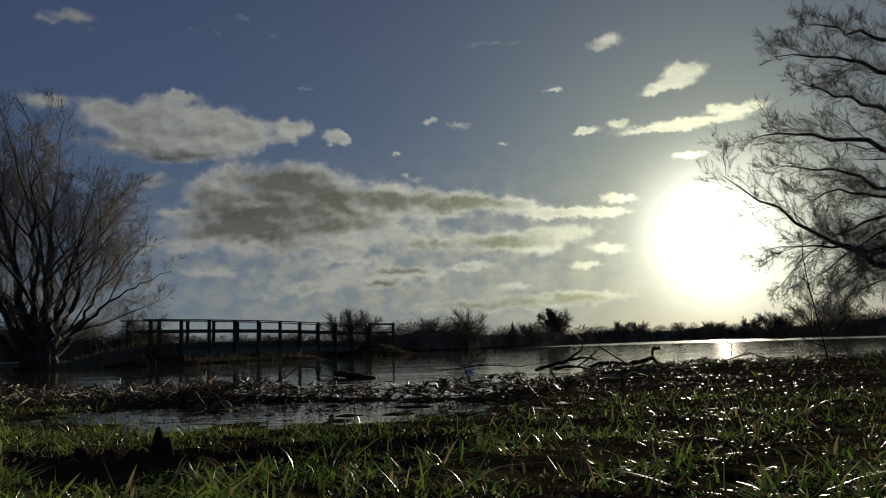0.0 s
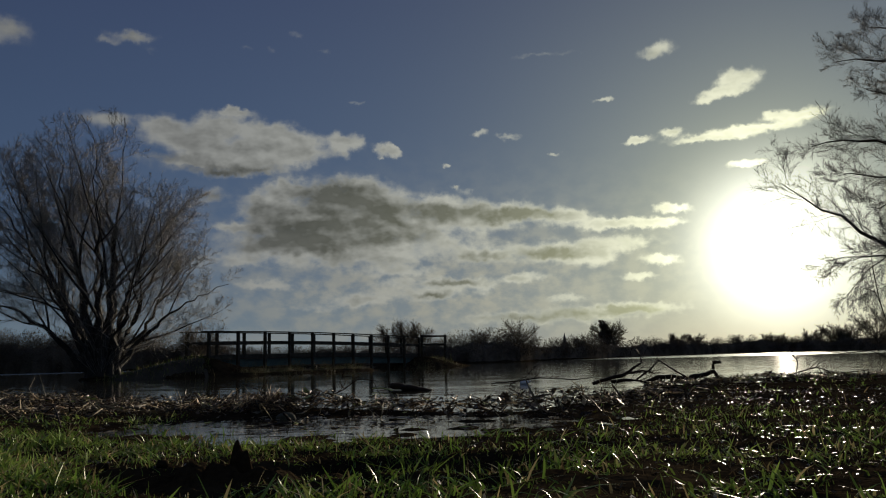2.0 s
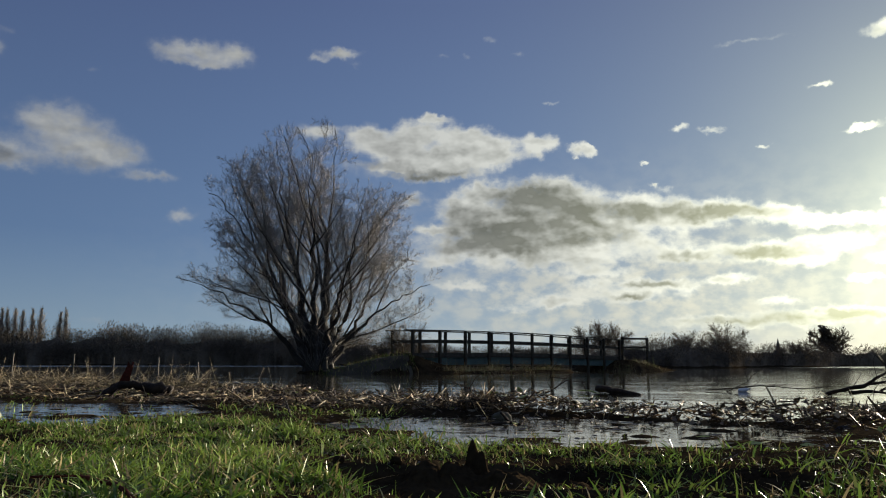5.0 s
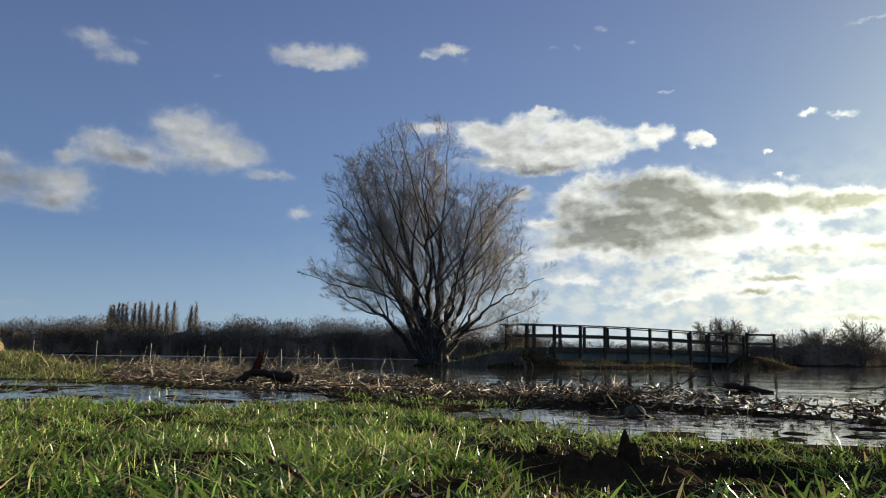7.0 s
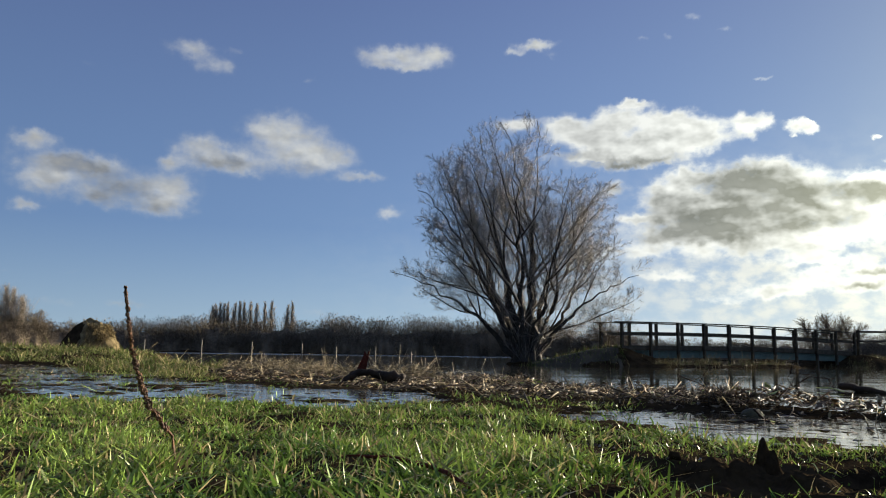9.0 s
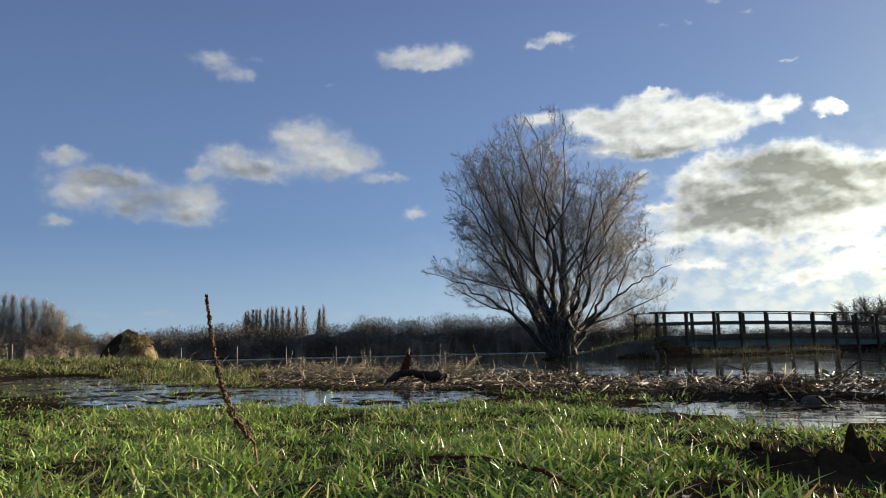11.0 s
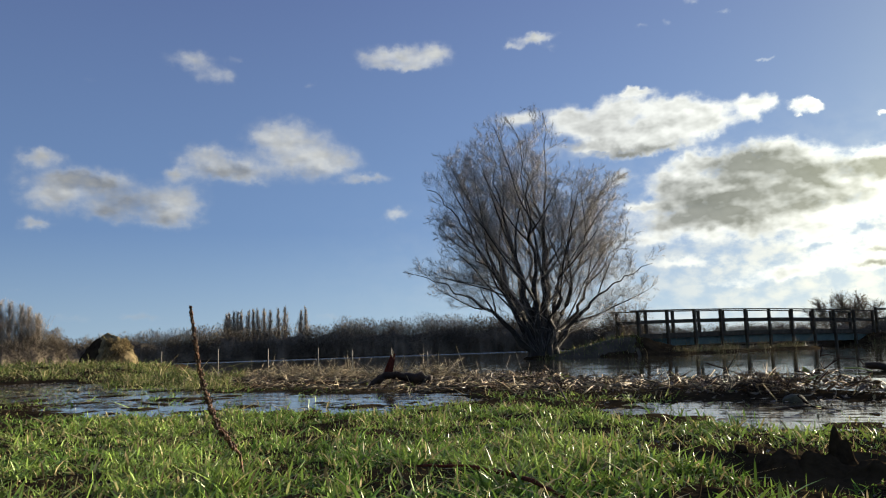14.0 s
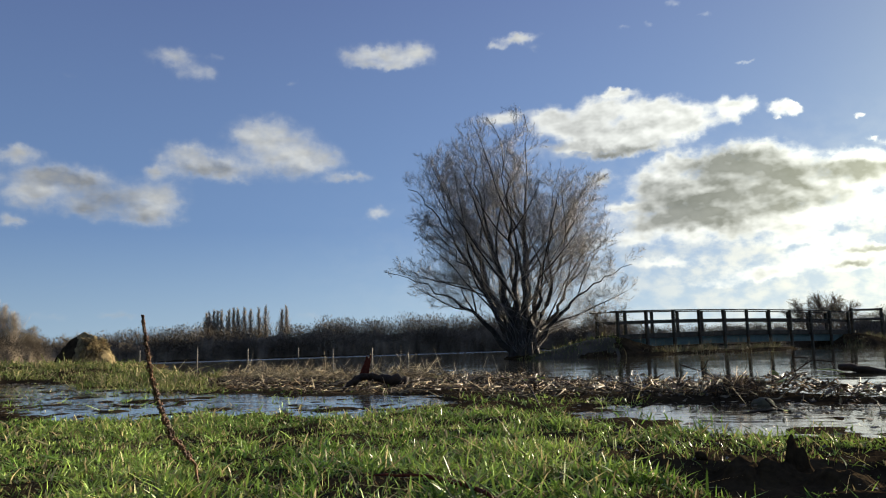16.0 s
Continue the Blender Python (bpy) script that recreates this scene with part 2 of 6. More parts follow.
# brightness of the hazy air round the sun
core = N.math("MULTIPLY", N.math("POWER", 0.36, N.math("POWER", N.math("DIVIDE", off, 4.3), 2.0)), 7.0)
halo = N.math("MULTIPLY_ADD", N.math("POWER", 0.36, N.math("DIVIDE", off, 7.8)), 2.5, N.math("MULTIPLY", N.math("POWER", 0.36, N.math("DIVIDE", off, 24.0)), 0.15))
glare = N.vec("SCALE", N.mix(N.span(off, 3.0, 10.0), (1.0, 1.0, 0.76), (0.98, 1.0, 0.52)))
N.link(N.math("MULTIPLY", N.math("ADD", core, halo), N.math("MULTIPLY_ADD", cover, 0.6, 0.72)), glare.node.inputs["Scale"])
# thin veil low in the sky, under the cloud bank
low = N.vec("MULTIPLY_ADD", flat, (1 / 20.0, 1 / 5.5, 0.0), (0.0, -5.0 / 5.5, 0.0))
veil = N.math("MULTIPLY", N.math("POWER", 0.36, N.vec("DOT_PRODUCT", low, low)), N.span(fluff, 0.32, 0.68, 0.22, 0.92))
pale = N.vec("SCALE", N.mix(near_sun, (1.0, 0.985, 0.88), (1.0, 0.97, 0.74)))
N.link(N.math("MULTIPLY_ADD", near_sun, 0.9, 0.70), pale.node.inputs["Scale"])
base = N.mix(veil, base, pale)
mixed = N.mix(N.math("MULTIPLY", cover, 0.94), base, cloud)
whole = N.vec("ADD", mixed, glare)
back = N.add("ShaderNodeBackground")
back.inputs["Strength"].default_value = 0.45
N.link(whole, back.inputs["Color"])
out = N.add("ShaderNodeOutputWorld")
N.link(back.outputs[0], out.inputs[0])


# ---- materials ----
def surface(name, c1, c2, scale=6.0, rough=0.6, bump=0.4, fine=60.0, metal=0.0, spec=0.5, island=0.0, c3=None, rough2=None, coat=0.0):
    """Two colours mixed by noise at two sizes, with relief. island: how far each separate piece varies in brightness."""
    m = bpy.data.materials.new(name)
    m.use_nodes = True
    n = Nodes(m.node_tree)
    place = n.add("ShaderNodeTexCoord").outputs["Object"]
    big, small = n.noise(place, scale, 5.0), n.noise(place, fine, 3.0)
    f = n.span(n.math("MULTIPLY_ADD", small, 0.45, n.math("MULTIPLY", big, 0.75)), 0.4, 0.78)
    col = n.mix(f, c1, c2)
    if c3:
        rnd = n.add("ShaderNodeNewGeometry").outputs["Random Per Island"]
        col = n.mix(n.span(rnd, 0.78, 0.99), col, c3)
    if island:
        rnd = n.add("ShaderNodeNewGeometry").outputs["Random Per Island"]
        v = n.vec("SCALE", col)
        n.link(n.math("MULTIPLY_ADD", rnd, 2 * island, 1.0 - island), v.node.inputs["Scale"])
        col = v
    p = n.add("ShaderNodeBsdfPrincipled")
    n.link(col, p.inputs["Base Color"])
    p.inputs["Metallic"].default_value = metal
    p.inputs["Specular IOR Level"].default_value = spec
    p.inputs["Coat Weight"].default_value = coat
    n.put(p.inputs["Roughness"], n.span(big, 0.3, 0.7, rough, rough2 if rough2 is not None else min(1.0, rough + 0.2)))
    if bump:
        b = n.add("ShaderNodeBump")
        b.inputs["Strength"].default_value, b.inputs["Distance"].default_value = bump, 0.02
        n.link(n.math("ADD", big, n.math("MULTIPLY", small, 0.4)), b.inputs["Height"])
        n.link(b.outputs[0], p.inputs["Normal"])
    o = n.add("ShaderNodeOutputMaterial")
    n.link(p.outputs[0], o.inputs[0])
    return m


def leafy(name, c1, c2, c3, through_light=0.35, rough=0.35, spec=0.06):
    """Thin green or dry leaf: each blade has its own tone, and light passes through it."""
    m = bpy.data.materials.new(name)
    m.use_nodes = True
    n = Nodes(m.node_tree)
    geo = n.add("ShaderNodeNewGeometry")
    rnd = geo.outputs["Random Per Island"]
    place = n.add("ShaderNodeTexCoord").outputs["Object"]
    col = n.mix(n.span(n.noise(place, 1.3, 4.0), 0.35, 0.65), c1, c2)
    col = n.mix(n.span(rnd, 0.70, 0.9), col, c3)
    v = n.vec("SCALE", col)
    n.link(n.span(n.math("FRACT", n.math("MULTIPLY", rnd, 17.3)), 0.0, 1.0, 0.4, 1.55, smooth=False), v.node.inputs["Scale"])
    p = n.add("ShaderNodeBsdfPrincipled")
    n.link(v, p.inputs["Base Color"])
    p.inputs["Roughness"].default_value = rough
    p.inputs["Specular IOR Level"].default_value = spec
    t = n.add("ShaderNodeBsdfTranslucent")
    n.link(v, t.inputs["Color"])
    s = n.add("ShaderNodeMixShader")
    s.inputs[0].default_value = through_light
    n.link(p.outputs[0], s.inputs[1])
    n.link(t.outputs[0], s.inputs[2])
    o = n.add("ShaderNodeOutputMaterial")
    n.link(s.outputs[0], o.inputs[0])
    return m


def water_material(name, tint, scale, strength, rough=0.03, open_strength=0.0):
    m = bpy.data.materials.new(name)
    m.use_nodes = True
    n = Nodes(m.node_tree)
    place = n.add("ShaderNodeTexCoord").outputs["Object"]
    p = n.add("ShaderNodeBsdfPrincipled")
    n.link(n.mix(n.noise(place, 0.4, 3.0), tint, tuple(c * 1.8 for c in tint)), p.inputs["Base Color"])
    p.inputs["IOR"].default_value = 1.33
    p.inputs["Roughness"].default_value = rough
    long = n.noise(n.vec("MULTIPLY", place, (0.35, 1.0, 1.0)), scale, 3.0, 0.5)
    wide = n.noise(n.vec("MULTIPLY", place, (0.05, 0.16, 1.0)), scale, 2.0, 0.5)
    b = n.add("ShaderNodeBump")
    b.inputs["Distance"].default_value = 0.02
    # wind ruffles the open water beyond the shelter of the trees
    b.inputs["Strength"].default_value = strength
    swell = n.math("MULTIPLY_ADD", wide, 2.5, long)
    if open_strength:
        n.link(n.span(n.vec("LENGTH", place), 78.0, 112.0, rough, 0.24), p.inputs["Roughness"])
        swell = n.math("MULTIPLY", swell, n.span(n.vec("LENGTH", place), 72.0, 112.0, 1.0, open_strength))
    n.link(swell, b.inputs["Height"])
    n.link(b.outputs[0], p.inputs["Normal"])
    o = n.add("ShaderNodeOutputMaterial")
    n.link(p.outputs[0], o.inputs[0])
    return m


PATH = surface("gravel_path", (0.04, 0.038, 0.028), (0.11, 0.10, 0.078), 1.2, 0.85, 0.6, 30.0, spec=0.2)
MUD = surface("wet_mud", (0.016, 0.012, 0.008), (0.052, 0.039, 0.023), 3.0, 0.75, 1.0, 45.0, rough2=1.0, spec=0.0)
GRASS = leafy("grass_blade", (0.115, 0.215, 0.036), (0.255, 0.36, 0.078), (0.42, 0.34, 0.17), 0.2, 0.36, 0.08)
DRYGRASS = leafy("rough_grass", (0.075, 0.115, 0.026), (0.19, 0.21, 0.07), (0.36, 0.30, 0.16), 0.22, 0.5)
SEDGE = leafy("withered_sedge", (0.085, 0.075, 0.042), (0.19, 0.165, 0.095), (0.09, 0.115, 0.045), 0.2, 0.6)
GREENBIT = surface("green_scrap", (0.16, 0.20, 0.035), (0.38, 0.42, 0.10), 9.0, 0.45, 0.2, 60.0, spec=0.25, island=0.4)
STRAW = surface("straw", (0.10, 0.076, 0.038), (0.36, 0.295, 0.17), 7.0, 0.6, 0.8, 60.0, island=0.6)
WRACK = surface("wet_debris", (0.042, 0.028, 0.015), (0.14, 0.092, 0.05), 5.0, 0.4, 0.3, 60.0, spec=0.25, island=0.7, c3=(0.34, 0.25, 0.13))
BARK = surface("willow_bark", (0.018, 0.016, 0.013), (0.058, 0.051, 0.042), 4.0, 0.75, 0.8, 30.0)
TWIG = surface("bare_twig", (0.14, 0.13, 0.116), (0.30, 0.278, 0.245), 1.5, 0.6, 0.0, 20.0, island=0.35)
FARTWIG = surface("woodland_twig", (0.085, 0.072, 0.055), (0.20, 0.168, 0.125), 0.12, 0.9, 0.0, 1.5, spec=0.0, island=0.15)
# paler than the woodland twigs: distance haze is mixed into this colour
POPLAR = surface("hazed_poplar_twig", (0.17, 0.145, 0.115), (0.32, 0.27, 0.21), 0.3, 0.9, 0.0, 1.5, spec=0.1, island=0.25)
FARCORE = surface("woodland_core", (0.065, 0.055, 0.041), (0.17, 0.14, 0.10), 0.22, 0.9, 0.8, 3.0, spec=0.0, island=0.35)
TIMBER = surface("weathered_timber", (0.055, 0.050, 0.040), (0.16, 0.145, 0.115), 5.0, 0.6, 0.4, 70.0)
BRIDGEWOOD = surface("dark_wet_timber", (0.028, 0.025, 0.018), (0.085, 0.076, 0.056), 5.0, 0.75, 0.5, 70.0, spec=0.25)
HEAP = surface("old_straw", (0.085, 0.066, 0.033), (0.30, 0.235, 0.12), 3.0, 0.85, 1.0, 30.0, spec=0.1, island=0.25)
GIRDER = surface("green_steel", (0.03, 0.078, 0.078), (0.075, 0.14, 0.132), 3.0, 0.5, 0.15, 40.0)
WOOD = surface("soaked_driftwood", (0.014, 0.010, 0.007), (0.05, 0.033, 0.02), 7.0, 0.6, 0.8, 70.0, spec=0.2)
REDWOOD = surface("split_red_wood", (0.05, 0.012, 0.008), (0.11, 0.027, 0.016), 9.0, 0.8, 0.6, 60.0, spec=0.15)
DOCK = surface("dry_dock_seed", (0.05, 0.024, 0.012), (0.17, 0.085, 0.04), 40.0, 0.7, 0.5, 200.0, island=0.5)
LAKE = water_material("flood_water", (0.030, 0.030, 0.022), 3.0, 0.30, 0.04, 7.5)
PUDDLE = water_material("puddle_water", (0.022, 0.018, 0.012), 9.0, 0.17, 0.07)
LITTER = surface("sodden_leaf", (0.020, 0.014, 0.008), (0.085, 0.055, 0.028), 9.0, 0.34, 0.3, 90.0, spec=0.35, island=0.6, c3=(0.20, 0.14, 0.06))
STONE = surface("spire_stone", (0.10, 0.10, 0.10), (0.2, 0.19, 0.17), 1.0, 0.8, 0.2, 8.0)
OLIVE = surface("olive_stone", (0.045, 0.042, 0.022), (0.10, 0.09, 0.05), 20.0, 0.6, 0.3, 120.0, spec=0.3)
PLASTIC = surface("clear_plastic", (0.75, 0.78, 0.8), (0.9, 0.9, 0.9), 8.0, 0.12, 0.1, 40.0)


# ---- mesh helpers ----
class Build:
    """Collects vertices and faces of one mesh."""

    def __init__(self):
        self.v, self.f = [], []

    def tube(self, pts, radii, sides=5, cap=True):
        first = len(self.v)
        up = Vector((0, 0, 1))
        for i, p in enumerate(pts):
            a, b = pts[max(i - 1, 0)], pts[min(i + 1, len(pts) - 1)]
            d = (b - a).normalized()
            s = d.cross(up if abs(d.z) < 0.9 else Vector((1, 0, 0))).normalized()
            t = d.cross(s)
            for k in range(sides):
                c = 2 * math.pi * k / sides
                self.v.append(tuple(p + (s * math.cos(c) + t * math.sin(c)) * radii[i]))
        for i in range(len(pts) - 1):
            for k in range(sides):
                a, b = first + i * sides + k, first + i * sides + (k + 1) % sides
                self.f.append((a, b, b + sides, a + sides))
        if cap:
            self.f.append(tuple(first + k for k in reversed(range(sides))))
            last = first + (len(pts) - 1) * sides
            self.f.append(tuple(last + k for k in range(sides)))

    def spike(self, p, q, r):
        """A three-sided shoot that runs out to a point."""
        n = len(self.v)
        d = (q - p).normalized()
        s = d.cross(Vector((0.3, 0.2, 1)) if abs(d.z) < 0.9 else Vector((1, 0, 0))).normalized() * r
        t = d.cross(s)
        self.v += [tuple(p + s), tuple(p - s * 0.5 + t * 0.87), tuple(p - s * 0.5 - t * 0.87), tuple(q)]
        self.f += [(n, n + 1, n + 3), (n + 1, n + 2, n + 3), (n + 2, n, n + 3)]

    def box(self, lo, hi):
        n = len(self.v)
        self.v += [(x, y, z) for z in (lo[2], hi[2]) for y in (lo[1], hi[1]) for x in (lo[0], hi[0])]
        self.f += [tuple(n + i for i in q) for q in ((0, 2, 3, 1), (4, 5, 7, 6), (0, 1, 5, 4), (2, 6, 7, 3), (0, 4, 6, 2), (1, 3, 7, 5))]

    def mesh(self, name, smooth=True):
        me = bpy.data.meshes.new(name)
        me.from_pydata(self.v, [], self.f)
        if smooth:
            me.polygons.foreach_set("use_smooth", [True] * len(me.polygons))
        me.update()
        return me


def part(name, build, material, parent=None, label="", smooth=True):
    me = build if isinstance(build, bpy.types.Mesh) else build.mesh(name, smooth)
    if not me.materials:
        me.materials.append(material)
    ob = new(name, me)
    ob.parent = parent
    return tagged(ob, label) if label else ob


def array_mesh(name, verts, corners, sizes):
    """A mesh from arrays: vertices, the corners of all faces one after another, and the number of corners of each."""
    me = bpy.data.meshes.new(name)
    me.vertices.add(len(verts))
    me.vertices.foreach_set("co", np.ascontiguousarray(verts, np.float32).ravel())
    me.loops.add(len(corners))
    me.loops.foreach_set("vertex_index", np.ascontiguousarray(corners, np.int32))
    me.polygons.add(len(sizes))
    starts = np.r_[0, np.cumsum(sizes)[:-1]]
    me.polygons.foreach_set("loop_start", starts.astype(np.int32))
    me.polygons.foreach_set("use_smooth", np.ones(len(sizes), bool))
    me.update(calc_edges=True)
    return me


rnd = np.random.default_rng(7)
pick = random.Random(11)


def lumps(x, y, size, seed=0):
    """Smooth value noise over the plan, -1 to 1."""
    x, y = np.asarray(x, float) / size + 13.7 * seed, np.asarray(y, float) / size + 7.3 * seed
    i, j = np.floor(x).astype(np.int64), np.floor(y).astype(np.int64)
    fx, fy = x - i, y - j
    fx, fy = fx * fx * (3 - 2 * fx), fy * fy * (3 - 2 * fy)

    def h(a, b):
        n = (a * 374761393 + b * 668265263 + seed * 1442695) & 0x7FFFFFFF
        n = ((n ^ (n >> 13)) * 1274126177) & 0x7FFFFFFF
        return ((n ^ (n >> 16)) & 0xFFFF) / 32767.5 - 1.0

    return (h(i, j) * (1 - fx) + h(i + 1, j) * fx) * (1 - fy) + (h(i, j + 1) * (1 - fx) + h(i + 1, j + 1) * fx) * fy


def step(a, b, x):
    t = np.clip((np.asarray(x, float) - a) / (b - a), 0, 1)
    return t * t * (3 - 2 * t)


def along(x, y, ax, ay, bx, by):
    """Distance of plan points from the line a to b."""
    dx, dy = bx - ax, by - ay
    t = np.clip(((x - ax) * dx + (y - ay) * dy) / (dx * dx + dy * dy), 0, 1)
    return np.hypot(x - ax - t * dx, y - ay - t * dy), t


# ---- the ground ----
SHORE_X = (-200, -100, -60, -40, -34, -28, -20, -14, -8.5, -6, -4.2, -2.7, -1.5, -0.5, 0.5, 1.0, 1.6, 2.2, 3.2, 4.5, 7, 10, 13, 15, 20, 40, 200)
SHORE_Y = (70, 52, 42, 35, 29, 22.5, 16.2, 13.4, 11.6, 10.8, 9.6, 8.4, 7.3, 6.5, 6.1, 6.4, 7.6, 8.7, 9.8, 10.6, 11.2, 12.3, 16, 21, 26, 30, 60)
BANK_AZ = (-180, -90, -60, -33, -27, -20, -15, -10, -5, 0, 4, 15, 25, 45, 60, 90, 180)
BANK_R = (100, 100, 110, 160, 190, 220, 160, 110, 78, 72, 80, 95, 130, 140, 115, 90, 100)
PUDDLE_Z = 0.118
U, V = Vector((0.474, 0.880, 0)), Vector((-0.880, 0.474, 0))     # along and across the footbridge
BRIDGE = Vector((-9.75, 31.38, 0))


def puddle_depth(x, y):
    """1 in the middle of a puddle, 0 outside."""
    wob = 0.28 * lumps(x, y, 0.9, 3) + 0.16 * lumps(x, y, 0.35, 4) + 0.10 * lumps(x, y, 0.13, 43)
    d1, _ = along(x, y, -3.4, 4.35, -5.2, 4.55)
    d2, _ = along(x, y, -5.2, 4.5, -9.6, 5.35)
    d3, _ = along(x, y, -9.6, 5.35, -13.5, 7.6)
    d4, _ = along(x, y, -3.9, 4.0, -4.6, 3.5)
    left = np.maximum.reduce([step(1.05, 0.5, d1 + wob), step(1.25, 0.6, d2 + 1.2 * wob), step(1.3, 0.65, d3 + 1.2 * wob), step(0.75, 0.35, d4 + wob)])
    right = step(1.15, 0.6, np.hypot((x + 0.4) / 1.5, (y - 4.05) / 0.92) + 0.9 * wob)
    return np.maximum(left, right)


def rut_at(x, y):
    """The deep trodden rut round the mud clod, 0 to 1."""
    wob = 0.14 * lumps(x, y, 0.3, 5)
    return np.maximum(step(0.25, 0.09, along(x, y, -0.62, 2.06, 0.35, 2.16)[0] + wob), step(0.26, 0.08, along(x, y, -0.34, 1.76, 0.30, 1.72)[0] + wob))


def wrack_zone(x, y):
    """The flat between the long puddle and the flood, strewn with reeds, 0 to 1."""
    az_deg = np.degrees(np.arctan2(-x, y))
    return step(50, 45, az_deg + 3 * lumps(x, y, 0.9, 44)) * step(10, 16, az_deg) * step(0.0, 0.5, y - 4.7 - 0.3 * np.maximum(0, -x - 2.5) + 0.25 * lumps(x, y, 0.5, 45))


def mud_patch(x, y):
    """Where the turf is churned to bare mud."""
    rut = rut_at(x, y)
    spots = step(0.85, 1.1, lumps(x, y, 0.8, 6) + 0.5 * lumps(x, y, 0.25, 7))
    return np.maximum(rut, 0.8 * spots)


def shore(x, y):
    """Metres inland of the flood's edge."""
    return np.interp(x, SHORE_X, SHORE_Y) - y + 0.22 * lumps(x, y, 1.7, 1) + 0.12 * lumps(x, y, 0.6, 2)


def ground_z(x, y):
    x, y = np.asarray(x, float), np.asarray(y, float)
    r = np.hypot(x, y)
    z = np.interp(r, (0, 1.2, 2.4, 3.2, 4.2, 7, 12, 30), (0.235, 0.205, 0.152, 0.13, 0.125, 0.115, 0.11, 0.12))
    z = z + 0.015 * step(1.0, 2.6, x) * step(3.5, 6.5, y)
    z = z + 0.025 * step(1.6, 3.2, x) * step(3.4, 1.6, shore(x, y)) * step(6.0, 8.0, y)
    z = z + 0.27 * step(47, 56, np.degrees(np.arctan2(-x, y))) * step(13, 24, r) * step(85, 70, np.abs(np.degrees(np.arctan2(-x, y))))
    z = z + 0.012 * lumps(x, y, 0.45, 8) + 0.008 * lumps(x, y, 0.14, 9) + 0.005 * lumps(x, y, 0.055, 19) + 0.02 * lumps(x, y, 2.3, 10) * step(2, 6, r)
    z = z + 0.02 * step(0.9, 0.2, np.abs(shore(x, y) - 0.7)) * step(-1, 1, lumps(x, y, 1.1, 11))
    z = z - 0.03 * mud_patch(x, y) * step(6, 3, r) - 0.055 * rut_at(x, y)
    z = np.where(puddle_depth(x, y) > 0, z * (1 - puddle_depth(x, y)) + (PUDDLE_Z - 0.011 + 0.010 * lumps(x, y, 0.42, 41) + 0.022 * lumps(x, y, 0.13, 42)) * puddle_depth(x, y), z)
    land = step(-0.3, 1.5, shore(x, y))
    z = -0.4 + (z + 0.4) * land
    # the bank that carries the footbridge's ends, and the willow's foot
    lx, wy = (x - BRIDGE.x) * U.x + (y - BRIDGE.y) * U.y, (x - BRIDGE.x) * V.x + (y - BRIDGE.y) * V.y
    top = np.interp(lx, (-1.4, -0.7, 0.0, 1.2, 3.0, 7.0), (-0.4, 0.5, 0.78, 0.5, 0.12, -0.4))
    ramp = -0.4 + (top + 0.4) * step(2.8, 0.7, np.abs(wy - 0.62) + 0.3 * lumps(x, y, 1.3, 12))
    d, t = along(x, y, -10.3, 31.7, -13.3, 30.0)
    climb = -0.4 + (np.interp(t, (0, 0.25, 1), (0.78, 0.66, 0.02)) + 0.4) * step(1.9, 0.6, d)
    ramp = np.maximum(ramp, climb)
    top2 = np.interp(lx, (13.0, 15.8, 16.7, 20.0, 25.0), (-0.4, 0.3, 0.66, 0.3, -0.4))
    ramp2 = -0.4 + (top2 + 0.4) * step(3.6, 0.8, np.abs(wy - 0.62) + 0.3 * lumps(x, y, 1.3, 13))
    foot = -0.4 + 0.55 * step(1.7, 0.8, np.hypot(x + 13.6, y - 30.4) + 0.3 * lumps(x, y, 1.0, 14))
    berm = -0.4 + 0.52 * step(1.6, 0.3, along(x, y, -8.4, 30.6, -4.4, 38.2)[0] + 0.5 * lumps(x, y, 1.6, 15))
    z = np.maximum.reduce([z, ramp, ramp2, foot, berm])
    # the far banks
    az_deg = np.degrees(np.arctan2(-x, y))
    edge = np.interp(az_deg, BANK_AZ, BANK_R) + 5 * lumps(x, y, 25, 16)
    far = -0.4 + 0.75 * step(-2, 5, r - edge) + 3.0 * step(100, 900, r - edge)
    return np.where(np.abs(az_deg) > 100, np.maximum(z, 0.24 + 0.004 * r), np.maximum(z, far))


def build_ground():
    rings = np.r_[np.linspace(0.0, 0.9, 8), np.geomspace(1.0, 12, 180), np.geomspace(12.2, 60, 80), np.geomspace(61, 4500, 90)]
    az_list = np.r_[np.linspace(-180, -48, 40)[:-1], np.linspace(-48, 74, 280), np.linspace(74, 180, 34)[1:-1]]
    a = np.radians(az_list)
    rr, aa = np.meshgrid(rings[1:], a, indexing="ij")
    x, y = -rr * np.sin(aa), rr * np.cos(aa)
    verts = np.concatenate([[[0, 0, float(ground_z(0, 0))]], np.stack([x, y, ground_z(x, y)], -1).reshape(-1, 3)])
    n, k = rr.shape
    i, j = np.meshgrid(np.arange(n - 1), np.arange(k), indexing="ij")
    j2 = (j + 1) % k
    quads = 1 + np.stack([i * k + j, i * k + j2, (i + 1) * k + j2, (i + 1) * k + j], -1).reshape(-1, 4)[:, ::-1]
    fan = np.stack([np.zeros(k, int), 1 + (np.arange(k) + 1) % k, 1 + np.arange(k)], -1)[:, ::-1]
    me = array_mesh("ground", verts, np.r_[quads.ravel(), fan.ravel()], np.r_[np.full(len(quads), 4), np.full(k, 3)])
    return tagged(part("ground", me, MUD), "dark waterlogged meadow soil with churned wet mud", "ground", kind="structure")


build_ground()


